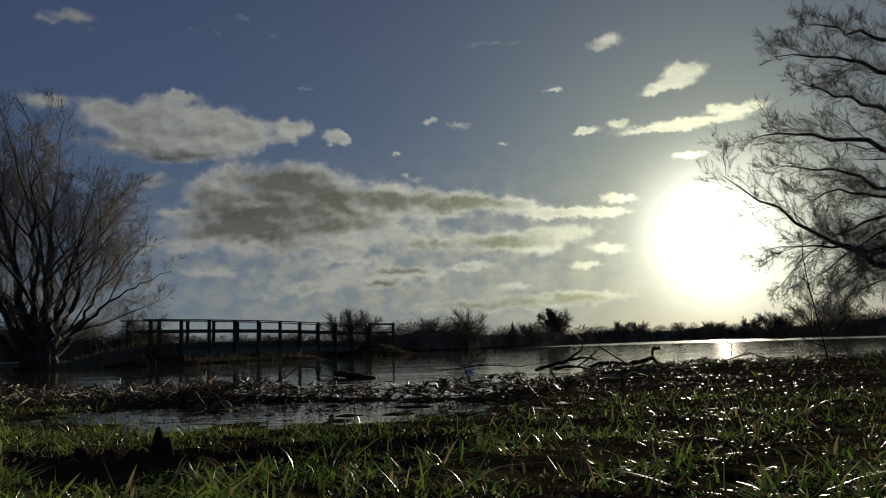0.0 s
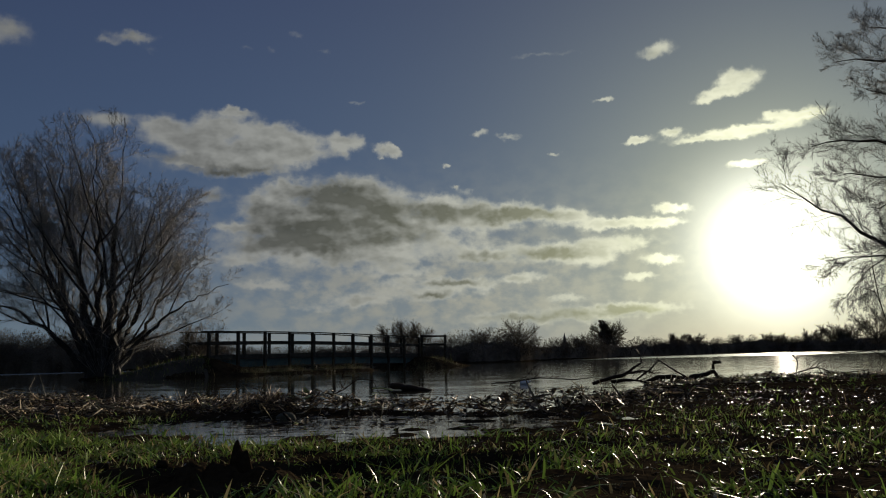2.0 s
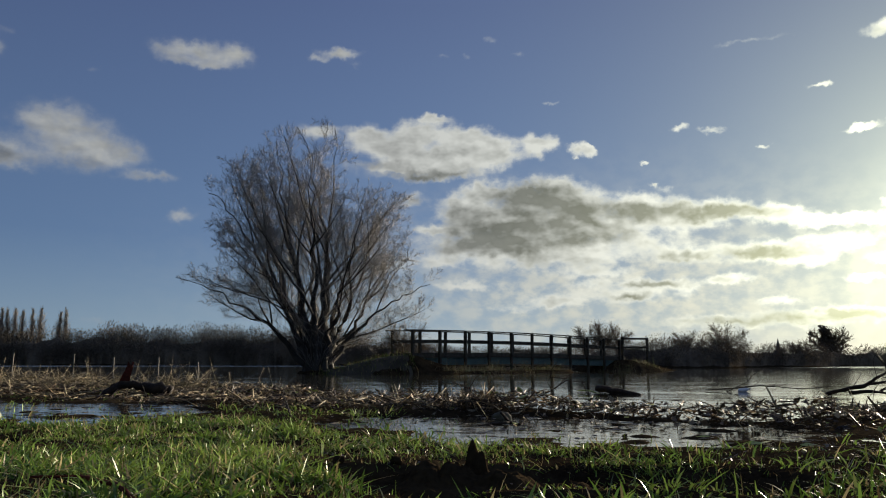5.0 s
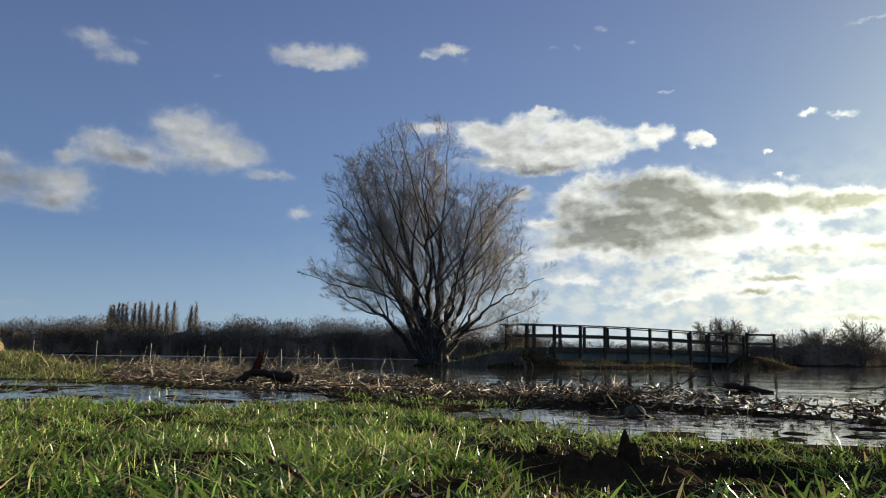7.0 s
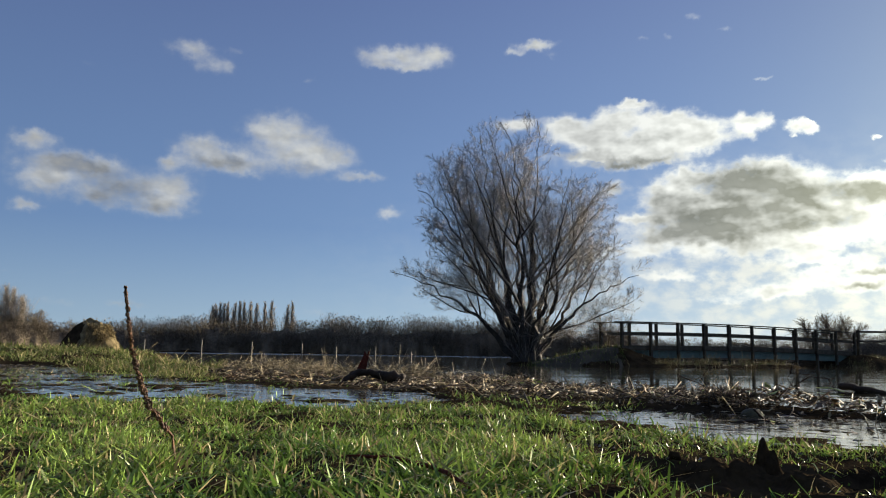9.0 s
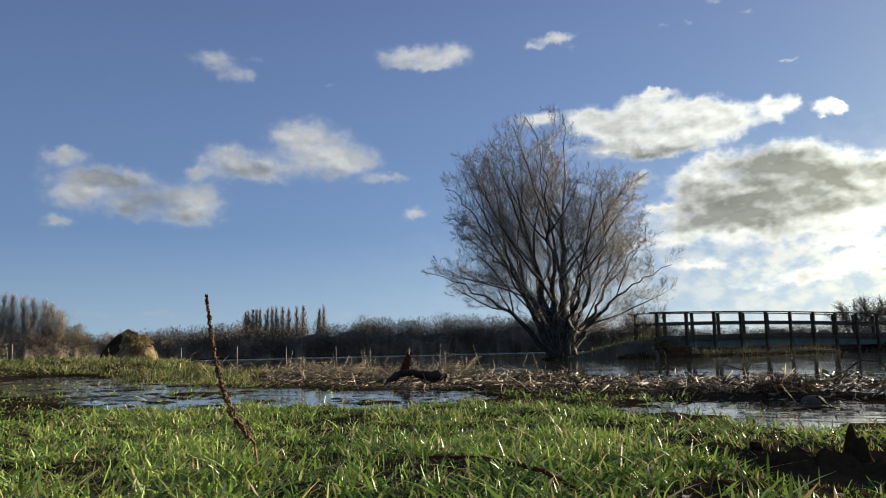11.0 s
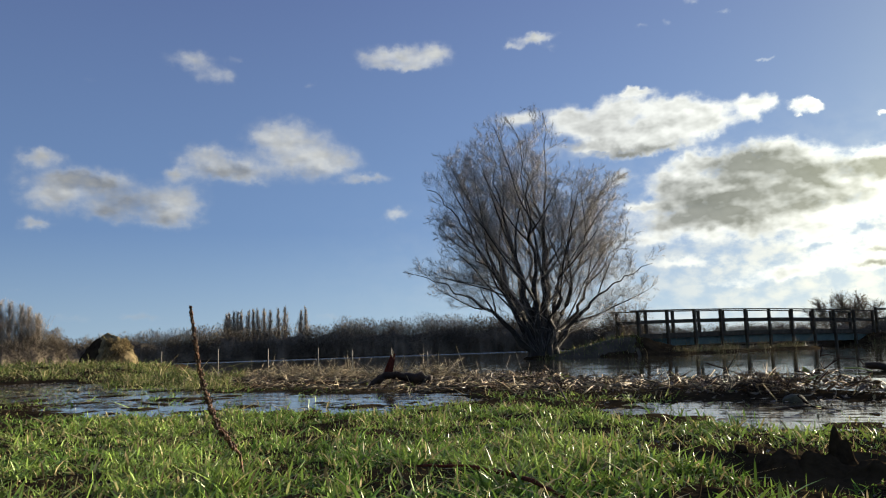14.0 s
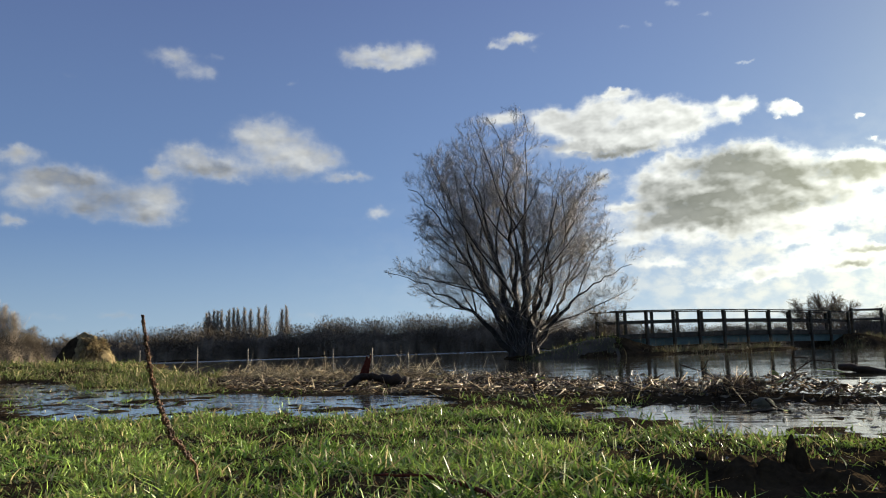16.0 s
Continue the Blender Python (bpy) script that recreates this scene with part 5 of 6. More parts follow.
def rough_bank():
    rng = np.random.default_rng(18)
    sets = []
    x, y = scatter(48000, 8, 46, 36, 74, rng)
    ok = (shore(x, y) > 0.3) & (puddle_depth(x, y) < 0.05) & (wrack_zone(x, y) < 0.3) & (rng.random(len(x)) < np.clip(0.42 + 1.0 * lumps(x, y, 0.9, 25), 0.04, 1))
    x, y = x[ok], y[ok]
    m = len(x)
    r = np.hypot(x, y)
    h = (0.045 + 0.075 * step(22, 34, r)) * np.clip(1 + 1.1 * lumps(x, y, 1.6, 26) + 1.0 * lumps(x, y, 0.5, 49), 0.2, 3.0) * rng.gamma(4, 0.25, m)
    sets.append(blades(x, y, h, r * 0.0009 * rng.uniform(0.7, 1.5, m), rng.normal(0, 0.7, m), rng.uniform(0.2, 1.2, m), rng))
    # tussocks between the puddle and the straw heap
    x, y = scatter(46000, 8, 22, 43, 72, rng)
    ok = (shore(x, y) > 0.8) & (puddle_depth(x, y) < 0.1) & (wrack_zone(x, y) < 0.3) & (rng.random(len(x)) < np.clip(0.55 + 0.9 * lumps(x, y, 0.9, 28), 0.04, 1))
    x, y = x[ok], y[ok]
    m = len(x)
    r = np.hypot(x, y)
    h = 0.085 * np.clip(1 + 1.6 * lumps(x, y, 0.7, 29), 0.2, 2.8) * rng.gamma(4, 0.25, m)
    sets.append(blades(x, y, h, r * 0.0008 * rng.uniform(0.7, 1.5, m), rng.normal(0, 0.8, m), rng.uniform(0.2, 1.3, m), rng))
    # grass on the sides of the way up to the footbridge
    t, w = rng.uniform(-0.1, 1.15, 3500), rng.normal(0, 1.0, 3500)
    x, y = -10.3 - 3.0 * t + 0.49 * w, 31.7 - 1.7 * t - 0.87 * w
    ok = (ground_z(x, y) > -0.05) & (np.abs(w) > 0.55)
    x, y = x[ok], y[ok]
    m = len(x)
    sets.append(blades(x, y, 0.13 * rng.gamma(2.5, 0.4, m), 0.014 * rng.uniform(0.6, 1.5, m), rng.normal(0, 0.4, m), rng.uniform(0, 0.7, m), rng))
    me = array_mesh("rough_grass", *join_blades(sets))
    tagged(part("rough_grass", me, DRYGRASS), "rough tussocky pale green grass on the banks", "grass", kind="stuff")

    # withered sedge at the water's edge under the footbridge and round the willow's foot
    n = 16000
    lx, wy = rng.uniform(0.3, 18.5, n), rng.normal(-1.1, 0.55, n)
    x, y = BRIDGE.x + lx * U.x + wy * V.x, BRIDGE.y + lx * U.y + wy * V.y
    ok = (ground_z(x, y) > -0.2) & (rng.random(n) < np.clip(0.4 + 0.9 * lumps(x, y, 0.8, 27), 0.05, 1))
    x, y = x[ok], y[ok]
    m = len(x)
    tall = 0.16 + 0.16 * step(0.2, 0.8, lumps(x, y, 1.4, 30))
    sedge = array_mesh("dry_sedge", *join_blades([blades(x, y, tall * rng.gamma(3, 1 / 3, m), 0.010 * rng.uniform(0.6, 1.5, m), rng.normal(0, 0.4, m), rng.uniform(0, 0.8, m), rng)]))
    tagged(part("dry_sedge", sedge, SEDGE), "withered pale brown sedge fringing the bank under the footbridge", "sedge", kind="stuff")


rough_bank()


# ---- the drift line of debris ----
def sticks(c, d, length, radius, sag, rng):
    """Three-sided bent sticks round centres c along d, as arrays."""
    n = len(c)
    side = np.cross(d, rng.normal(0, 1, (n, 3)))
    side /= np.linalg.norm(side, axis=1, keepdims=True)
    up = np.cross(d, side)
    rows_ = []
    for t, wide in ((-0.5, 0.7), (0.0, 1.0), (0.5, 0.5)):
        mid = c + d * (length * t)[:, None] + up * (sag * length * (1 - 4 * t * t))[:, None]
        for k in range(3):
            a = 2 * np.pi * k / 3
            rows_.append(mid + (side * np.cos(a) + up * np.sin(a)) * (radius * wide)[:, None])
    verts = np.stack(rows_, 1).reshape(-1, 3)
    k = np.arange(n)[:, None] * 9
    quads = np.concatenate([k + np.array(q) for q in ((0, 1, 4, 3), (1, 2, 5, 4), (2, 0, 3, 5), (3, 4, 7, 6), (4, 5, 8, 7), (5, 3, 6, 8))], 1).reshape(-1, 4)
    tris = np.concatenate([k + np.array([2, 1, 0]), k + np.array([6, 7, 8])], 1).reshape(-1, 3)
    return verts, quads, tris


def heap_height(x, y):
    """Thickness of the matted debris along the flood's edge."""
    s = shore(x, y)
    body_ = step(2.3, 1.6, s) * step(0.4, 1.1, s)
    return body_ * np.clip(0.05 + 0.06 * lumps(x, y, 0.7, 31) + 0.04 * lumps(x, y, 0.25, 32), 0.0, 0.14) * (1 - 0.5 * step(1.0, 2.5, x))


def drift_line():
    rng = np.random.default_rng(19)
    sets_dark, sets_straw = [], []
    for n, lo, hi, dark in ((14000, 0.03, 0.12, True), (9000, 0.03, 0.13, False), (7000, 0.02, 0.07, True)):
        x = rng.uniform(-14, 12, n)
        s = np.where(rng.random(n) < 0.88, rng.normal(1.35, 0.42, n), rng.uniform(0.3, 2.5, n))
        y = np.interp(x, SHORE_X, SHORE_Y) - s
        ok = (shore(x, y) > 0.35) & (rng.random(n) < np.where(x > 1.5, 0.8, 1) * np.where((x > -2.8) & (not dark), 0.45, 1) * np.clip(0.65 + 0.7 * lumps(x, y, 0.5, 33), 0.1, 1))
        ok &= (puddle_depth(x, y) < 0.2) | (rng.random(n) < 0.12)
        x, y = x[ok], y[ok]
        m = len(x)
        z = np.maximum(ground_z(x, y), -0.01) + heap_height(x, y) * rng.uniform(0.1, 1.1, m) + 0.008
        d = np.stack([rng.normal(0, 1, m), rng.normal(0, 0.9, m), rng.normal(0, 0.4, m)], -1)
        d /= np.linalg.norm(d, axis=1, keepdims=True)
        size = rng.uniform(lo, hi, m) * rng.gamma(4, 0.25, m)
        rad = np.clip(size * 0.034, 0.0018, 0.0055) * rng.uniform(0.7, 1.6, m)
        made = sticks(np.stack([x, y, z], -1), d, size, rad, rng.normal(0, 0.06, m), rng)
        (sets_dark if dark else sets_straw).append(made)
    # the same strewn over the flat beside the long puddle
    for n, lo, hi, dark in ((15000, 0.03, 0.13, True), (7000, 0.04, 0.17, False)):
        x, y = scatter(n, 5.0, 14.0, 14, 50, rng)
        ok = (wrack_zone(x, y) > rng.uniform(0.2, 0.9, n)) & (shore(x, y) > 0.3) & (rng.random(n) < np.clip(0.55 + 0.8 * lumps(x, y, 0.6, 37), 0.08, 1))
        ok &= (puddle_depth(x, y) < 0.1) | (rng.random(n) < 0.06)
        x, y = x[ok], y[ok]
        m = len(x)
        z = np.maximum(ground_z(x, y), -0.01) + np.clip(0.02 + 0.05 * lumps(x, y, 0.6, 38), 0, 0.07) * rng.uniform(0.0, 1.1, m) + 0.006
        d = np.stack([rng.normal(0, 1, m), rng.normal(0, 0.8, m), rng.normal(0, 0.3, m)], -1)
        d /= np.linalg.norm(d, axis=1, keepdims=True)
        size = rng.uniform(lo, hi, m) * rng.gamma(4, 0.25, m)
        made = sticks(np.stack([x, y, z], -1), d, size, np.clip(size * 0.03, 0.002, 0.0055) * rng.uniform(0.7, 1.5, m), rng.normal(0, 0.08, m), rng)
        (sets_dark if dark else sets_straw).append(made)
    # a few stalks that stand up out of the mat
    n = 160
    x = rng.uniform(-11, 3, n)
    y = np.interp(x, SHORE_X, SHORE_Y) - rng.normal(1.6, 0.5, n)
    d = np.stack([rng.normal(0, 0.7, n), rng.normal(0, 0.5, n), np.abs(rng.normal(0.6, 0.4, n))], -1)
    d /= np.linalg.norm(d, axis=1, keepdims=True)
    size = rng.uniform(0.06, 0.18, n)
    c = np.stack([x, y, np.maximum(ground_z(x, y), 0) + 0.02], -1) + d * (size * 0.4)[:, None]
    sets_straw.append(sticks(c, d, size, np.full(n, 0.003), rng.normal(0, 0.1, n), rng))
    # a matted clump of roots
    n = 420
    x, y = rng.normal(-0.95, 0.13, n), rng.normal(5.1, 0.10, n)
    d = np.stack([rng.normal(0, 1, n), rng.normal(0, 0.8, n), np.abs(rng.normal(0.5, 0.5, n))], -1)
    d /= np.linalg.norm(d, axis=1, keepdims=True)
    size = rng.uniform(0.05, 0.16, n)
    z = np.maximum(ground_z(x, y), 0.1) + rng.uniform(0, 0.07, n) + 0.3 * d[:, 2] * size
    sets_dark.append(sticks(np.stack([x, y, z], -1), d, size, rng.uniform(0.0015, 0.0035, n), rng.normal(0.05, 0.15, n), rng))
    # arching straw heaped beside the long puddle
    for hx, hy, n, wide_x in ((-9.2, 9.9, 520, 0.9), (-7.3, 8.9, 420, 1.1), (-5.4, 8.3, 300, 0.9)):
        x, y = rng.normal(hx, wide_x * 0.5, n), rng.normal(hy, 0.28, n)
        size = rng.uniform(0.12, 0.42, n)
        d = np.stack([rng.normal(0, 1, n), rng.normal(0, 0.6, n), np.abs(rng.normal(0.25, 0.25, n))], -1)
        d /= np.linalg.norm(d, axis=1, keepdims=True)
        z = np.maximum(ground_z(x, y), 0) + 0.10 * np.exp(-((x - hx) / wide_x) ** 2) * rng.uniform(0, 1, n) + 0.4 * np.abs(d[:, 2]) * size
        sets_straw.append(sticks(np.stack([x, y, z], -1), d, size, rng.uniform(0.002, 0.0042, n), rng.normal(0.05, 0.16, n), rng))
    # curled dead leaves
    n = 17000
    x = rng.uniform(-13, 11, n)
    y = np.interp(x, SHORE_X, SHORE_Y) - rng.normal(1.4, 0.5, n)
    ok = (shore(x, y) > -0.3) & ((puddle_depth(x, y) < 0.2) | (rng.random(n) < 0.3))
    x, y = x[ok], y[ok]
    m = len(x)
    c = np.stack([x, y, np.maximum(ground_z(x, y), 0.0) + heap_height(x, y) * rng.uniform(0.3, 1.1, m) + 0.01], -1)
    e1 = rng.normal(0, 1, (m, 3)) * (1, 1, 0.45)
    e1 /= np.linalg.norm(e1, axis=1, keepdims=True)
    e2 = np.cross(e1, rng.normal(0, 0.4, (m, 3)) + (0, 0, 1))
    e2 /= np.linalg.norm(e2, axis=1, keepdims=True)
    up = np.cross(e1, e2)
    size = (0.010 + 0.026 * rng.random(m) ** 2)[:, None]
    leaf = np.stack([c - e1 * size, c - e2 * size * 0.5 + up * size * 0.25, c + e1 * size + up * size * 0.2, c + e2 * size * 0.5 + up * size * 0.3], 1).reshape(-1, 3)
    # flecks of leaf and chaff floating on the puddles
    n = 16000
    x, y = rng.uniform(-15, 1.2, n), rng.uniform(3.0, 9.5, n)
    ok = (puddle_depth(x, y) > 0.15) & (rng.random(n) < np.clip(0.4 + lumps(x, y, 0.8, 36), 0.05, 1))
    x, y = x[ok], y[ok]
    f = len(x)
    c2 = np.stack([x, y, np.full(f, PUDDLE_Z + 0.003)], -1)
    turn = rng.uniform(0, 2 * np.pi, f)
    g1 = np.stack([np.cos(turn), np.sin(turn), 0 * turn], -1) * (rng.uniform(0.012, 0.05, f))[:, None]
    g2 = np.stack([-np.sin(turn), np.cos(turn), 0.35 + 0 * turn], -1) * (rng.uniform(0.006, 0.018, f))[:, None]
    leaf = np.concatenate([leaf, np.stack([c2 - g1, c2 - g2 * (1, 1, 0), c2 + g1 + (0, 0, 0.003), c2 + g2], 1).reshape(-1, 3)])
    m = m + f
    top = tagged(new("drift_line"), "tangled line of wet reeds twigs and dead leaves left by flood", "flood debris", kind="stuff")
    part("twigs", array_mesh("twigs", *join_blades(sets_dark)), WRACK, top)
    part("reeds", array_mesh("reeds", *join_blades(sets_straw)), STRAW, top, "pale broken reed stems")
    pale_ones = np.repeat(rng.random(m) < 0.28, 4)
    green = (rng.random(m) < 0.03)
    fresh = leaf.reshape(-1, 4, 3)[green]
    fresh = (fresh.mean(1, keepdims=True) + (fresh - fresh.mean(1, keepdims=True)) * 1.3 + (0, 0, 0.008)).reshape(-1, 3)
    part("green_scraps", array_mesh("green_scraps", fresh, np.arange(len(fresh)), np.full(len(fresh) // 4, 4)), GREENBIT, top, "yellow-green scraps of fresh leaf")
    for name, some, look_, says in (("leaves", leaf[~pale_ones], WRACK, "dark curled dead leaves"), ("pale_leaves", leaf[pale_ones], STRAW, "pale dry scraps of leaf and reed")):
        n = len(some) // 4
        k = np.arange(n)[:, None] * 4
        part(name, array_mesh(name, some, (k + np.array([0, 1, 2, 3])).ravel(), np.full(n, 4)), look_, top, says)


drift_line()


# ---- single things near the eye ----
def gnarled(build, pts, radii, rng, sides=9, rough=0.25):
    """A knotty limb through the given points."""
    line, rads = [], []
    for i in range(len(pts) - 1):
        for k in range(4):
            t = k / 4
            line.append(Vector(pts[i]).lerp(Vector(pts[i + 1]), t) + Vector((rng.gauss(0, 1), rng.gauss(0, 1), rng.gauss(0, 1))) * radii[i] * 0.14)
            rads.append((radii[i] * (1 - t) + radii[i + 1] * t) * rng.uniform(1 - rough, 1 + rough))
    line.append(Vector(pts[-1]))
    rads.append(radii[-1])
    build.tube(line, rads, sides)
    return line


def dock_stalk():
    """A dead dock stalk, crusted with seed to the tip."""
    rng = random.Random(31)
    foot = Vector((-1.452, 1.305, float(ground_z(-1.452, 1.305)) - 0.02))
    knots = [foot, Vector((-1.445, 1.28, 0.24)), Vector((-1.43, 1.20, 0.31)), Vector((-1.41, 1.15, 0.38)), Vector((-1.39, 1.11, 0.45)), Vector((-1.375, 1.085, 0.52)), Vector((-1.372, 1.075, 0.56))]
    top = new("dock_stalk")
    top.location = foot
    stem = Build()
    pts = []
    for i in range(len(knots) - 1):
        for k in range(5):
            pts.append(knots[i].lerp(knots[i + 1], k / 5) - foot)
    pts.append(knots[-1] - foot)
    m = len(pts)
    stem.tube(pts, [0.0036 * (1 - 0.7 * i / m) for i in range(m)], 6)
    part("stem", stem, DOCK, top)
    seeds = Build()
    for k in range(900):
        t = 0.2 + 0.8 * rng.random()
        p, d = at_line(pts, t)
        out_way = aside(d, rng.uniform(55, 105), rng)
        reach = 0.008 * (1.15 - 0.8 * t) * rng.uniform(0.3, 1.1) * (1.0 if math.sin(t * 95) > -0.5 else 0.5)
        q = p + out_way * reach
        size = rng.uniform(0.0016, 0.0034) * (1.2 - 0.5 * t)
        e = aside(d, rng.uniform(0, 90), rng)
        seeds.tube([q - e * size, q, q + e * size], [size * 0.3, size, size * 0.2], 4, cap=False)
    part("seed_crust", seeds, DOCK, top, "crust of dark brown dry seeds")
    tagged(top, "tall dead brown dock stalk crusted with dry seeds in grass", "plant")


dock_stalk()


def stump():
    """A waterlogged root lying in the debris, with a split reddish snag standing on it."""
    rng = random.Random(33)
    top = new("tree_stump")
    base = Vector((-4.62, 6.4, float(ground_z(-4.62, 6.4))))
    top.location = base
    right, back = Vector((0.805, 0.593, 0)), Vector((-0.593, 0.805, 0))

    def spot_of(a, z, d=0.0):
        return right * a + back * d + Vector((0, 0, z))

    b = Build()
    gnarled(b, [spot_of(-0.25, -0.03, -0.03), spot_of(-0.17, 0.05), spot_of(-0.07, 0.105, 0.02), spot_of(0.03, 0.11, 0.02), spot_of(0.13, 0.085), spot_of(0.24, 0.06, -0.03), spot_of(0.38, 0.035, -0.05)],
            [0.03, 0.035, 0.042, 0.036, 0.042, 0.062, 0.055], rng, 11, 0.12)
    gnarled(b, [spot_of(-0.12, 0.09), spot_of(-0.17, 0.02, 0.09), spot_of(-0.2, -0.03, 0.15)], [0.035, 0.03, 0.02], rng, 8)
    part("root", b, WOOD, top)
    # the snag: a split slab with a jagged top
    slab = bmesh.new()
    rows_ = []
    for i in range(9):
        t = i / 8
        c = spot_of(-0.075 + 0.075 * t, 0.08 + 0.215 * t, 0.02)
        wide, deep = 0.052 - 0.026 * t, 0.026 - 0.01 * t
        row = []
        for j in range(8):
            a = 2 * math.pi * j / 8
            e = 1 + 0.22 * math.sin(3 * a + 1.3) + rng.uniform(-0.08, 0.08)
            z = 0.035 * math.sin(2 * a + 0.7) if i == 8 else 0.0
            row.append(slab.verts.new(c + right * (wide * math.cos(a) * e) + back * (deep * math.sin(a) * e) + Vector((0, 0, z))))
        rows_.append(row)
    for i in range(8):
        for j in range(8):
            slab.faces.new((rows_[i][j], rows_[i][(j + 1) % 8], rows_[i + 1][(j + 1) % 8], rows_[i + 1][j]))
    slab.faces.new(rows_[-1])
    me = bpy.data.meshes.new("snag")
    slab.to_mesh(me)
    slab.free()
    part("snag", me, REDWOOD, top, "split reddish upright snag")
    tagged(top, "dark waterlogged tree root with reddish snag among flood debris", "tree stump")


stump()


def mud_clod():
    rng = random.Random(35)

    def lump(humps, lo, hi, steps):
        """A rough heap of rounded humps over a stretch of the plan."""
        xs, ys = np.linspace(lo[0], hi[0], steps[0]), np.linspace(lo[1], hi[1], steps[1])
        x, y = np.meshgrid(xs, ys, indexing="ij")
        h = np.zeros_like(x)
        for cx, cy, tall, sx, sy in humps:
            e = ((x - cx) / sx) ** 2 + ((y - cy) / sy) ** 2
            h = np.maximum(h, tall * (1 + 0.35 * lumps(x, y, 0.03, 55)) / (1 + 0.3 * e ** 2))
        rough = 1 + 0.22 * lumps(x, y, 0.06, 51) + 0.18 * lumps(x, y, 0.022, 52) + 0.12 * lumps(x, y, 0.009, 53)
        h = h * rough - 0.016
        k = len(ys)
        i, j = np.meshgrid(np.arange(len(xs) - 1), np.arange(k - 1), indexing="ij")
        quads = np.stack([i * k + j, (i + 1) * k + j, (i + 1) * k + j + 1, i * k + j + 1], -1).reshape(-1, 4)
        verts = np.stack([x + 0.008 * lumps(x, y, 0.03, 54), y, h], -1) * (1.15, 1.15, 0.84)
        return array_mesh("lump", verts.reshape(-1, 3), quads.ravel(), np.full(len(quads), 4))

    top = new("mud_clod")
    top.location = (-0.39, 2.2, float(ground_z(-0.39, 2.2)) + 0.012)
    top.rotation_euler = (0, 0, radians(-10))
    part("body", lump(((0.03, -0.01, 0.075, 0.055, 0.045), (-0.05, -0.04, 0.074, 0.045, 0.05), (0.16, -0.04, 0.056, 0.07, 0.06), (-0.15, -0.05, 0.03, 0.05, 0.05),
                       (0.28, -0.03, 0.045, 0.06, 0.05), (0.05, -0.16, 0.03, 0.2, 0.05)), (-0.34, -0.26), (0.42, 0.12), (110, 60)), MUD, top)
    part("horn", lump(((0.05, 0.0, 0.124, 0.012, 0.02), (0.066, 0.005, 0.092, 0.014, 0.02), (0.02, 0.0, 0.088, 0.014, 0.02)), (-0.01, -0.06), (0.12, 0.065), (50, 50)), MUD, top)
    tagged(top, "dark wet horned lump of churned mud in grass", "mud")
    small = Build()
    for k in range(26):
        x, y = rng.uniform(-0.75, 0.4), rng.gauss(2.05, 0.1)
        z = float(ground_z(x, y))
        s = rng.uniform(0.008, 0.024)
        small.tube([Vector((x - s, y, z - 0.004)), Vector((x - s * 0.4, y, z + s * 0.5)), Vector((x + s * 0.5, y + s * 0.2, z + s * 0.4)), Vector((x + s, y, z - 0.004))], [s * 0.2, s * 0.75, s * 0.8, s * 0.2], 7)
    tagged(part("mud_crumbs", small, MUD), "scattered crumbs of wet mud along the rut", "mud", kind="stuff")


mud_clod()


def branch_thing(name, base, limbs, label, category, material=WOOD, seed=1, sides=7, twiggy=0, rough=0.25):
    """A loose branch: each limb, and each side twig, is a part."""
    rng = random.Random(seed)
    top = new(name)
    top.location = Vector(base)
    for pts, radii in limbs:
        b = Build()
        line = gnarled(b, [Vector(p) - top.location for p in pts], radii, rng, sides, rough)
        part("limb" if twiggy or len(limbs) > 1 else "stem", b, material, top)
        for k in range(twiggy):
            p, d = at_line(line, rng.uniform(0.25, 1.0))
            size = rng.uniform(0.1, 0.32)
            t = Build()
            t.tube(wander(p, aside(d, rng.uniform(25, 60), rng), size, 4, 0.2, 0.02, rng), [0.006, 0.005, 0.004, 0.003, 0.002], 3)
            part("side_twig", t, material, top)
    return tagged(top, label, category)


branch_thing("driftwood", (3.6, 11.3, 0.1), (
    (((4.17, 11.33, 0.31), (4.07, 11.36, 0.30), (4.08, 11.36, 0.18), (3.98, 11.4, 0.14), (3.83, 11.44, 0.10), (3.66, 11.5, 0.04)), (0.022, 0.028, 0.022, 0.03, 0.036, 0.04)),
    (((4.07, 11.36, 0.18), (4.15, 11.34, 0.04)), (0.03, 0.025)),
    (((3.75, 11.4, 0.05), (3.5, 11.5, 0.11), (3.28, 11.58, 0.10), (3.1, 11.6, 0.02)), (0.022, 0.03, 0.03, 0.026))),
    "dark forked driftwood limb lying on the muddy bank", "driftwood", seed=2, twiggy=6)
branch_thing("fallen_branch", (2.6, 10.7, 0.1), (
    (((2.2, 10.8, 0.06), (2.4, 10.75, 0.12), (2.62, 10.72, 0.17), (2.78, 10.69, 0.28), (2.87, 10.66, 0.33), (2.84, 10.67, 0.46)), (0.022, 0.024, 0.022, 0.016, 0.011, 0.005)),
    (((2.45, 10.74, 0.08), (2.7, 10.72, 0.1), (2.95, 10.72, 0.06)), (0.02, 0.021, 0.014)),
    (((2.62, 10.72, 0.17), (2.9, 10.8, 0.22), (3.05, 10.8, 0.19)), (0.018, 0.012, 0.005))),
    "tangled dead branch with curling twigs at the water's edge", "branch", seed=3, twiggy=11)
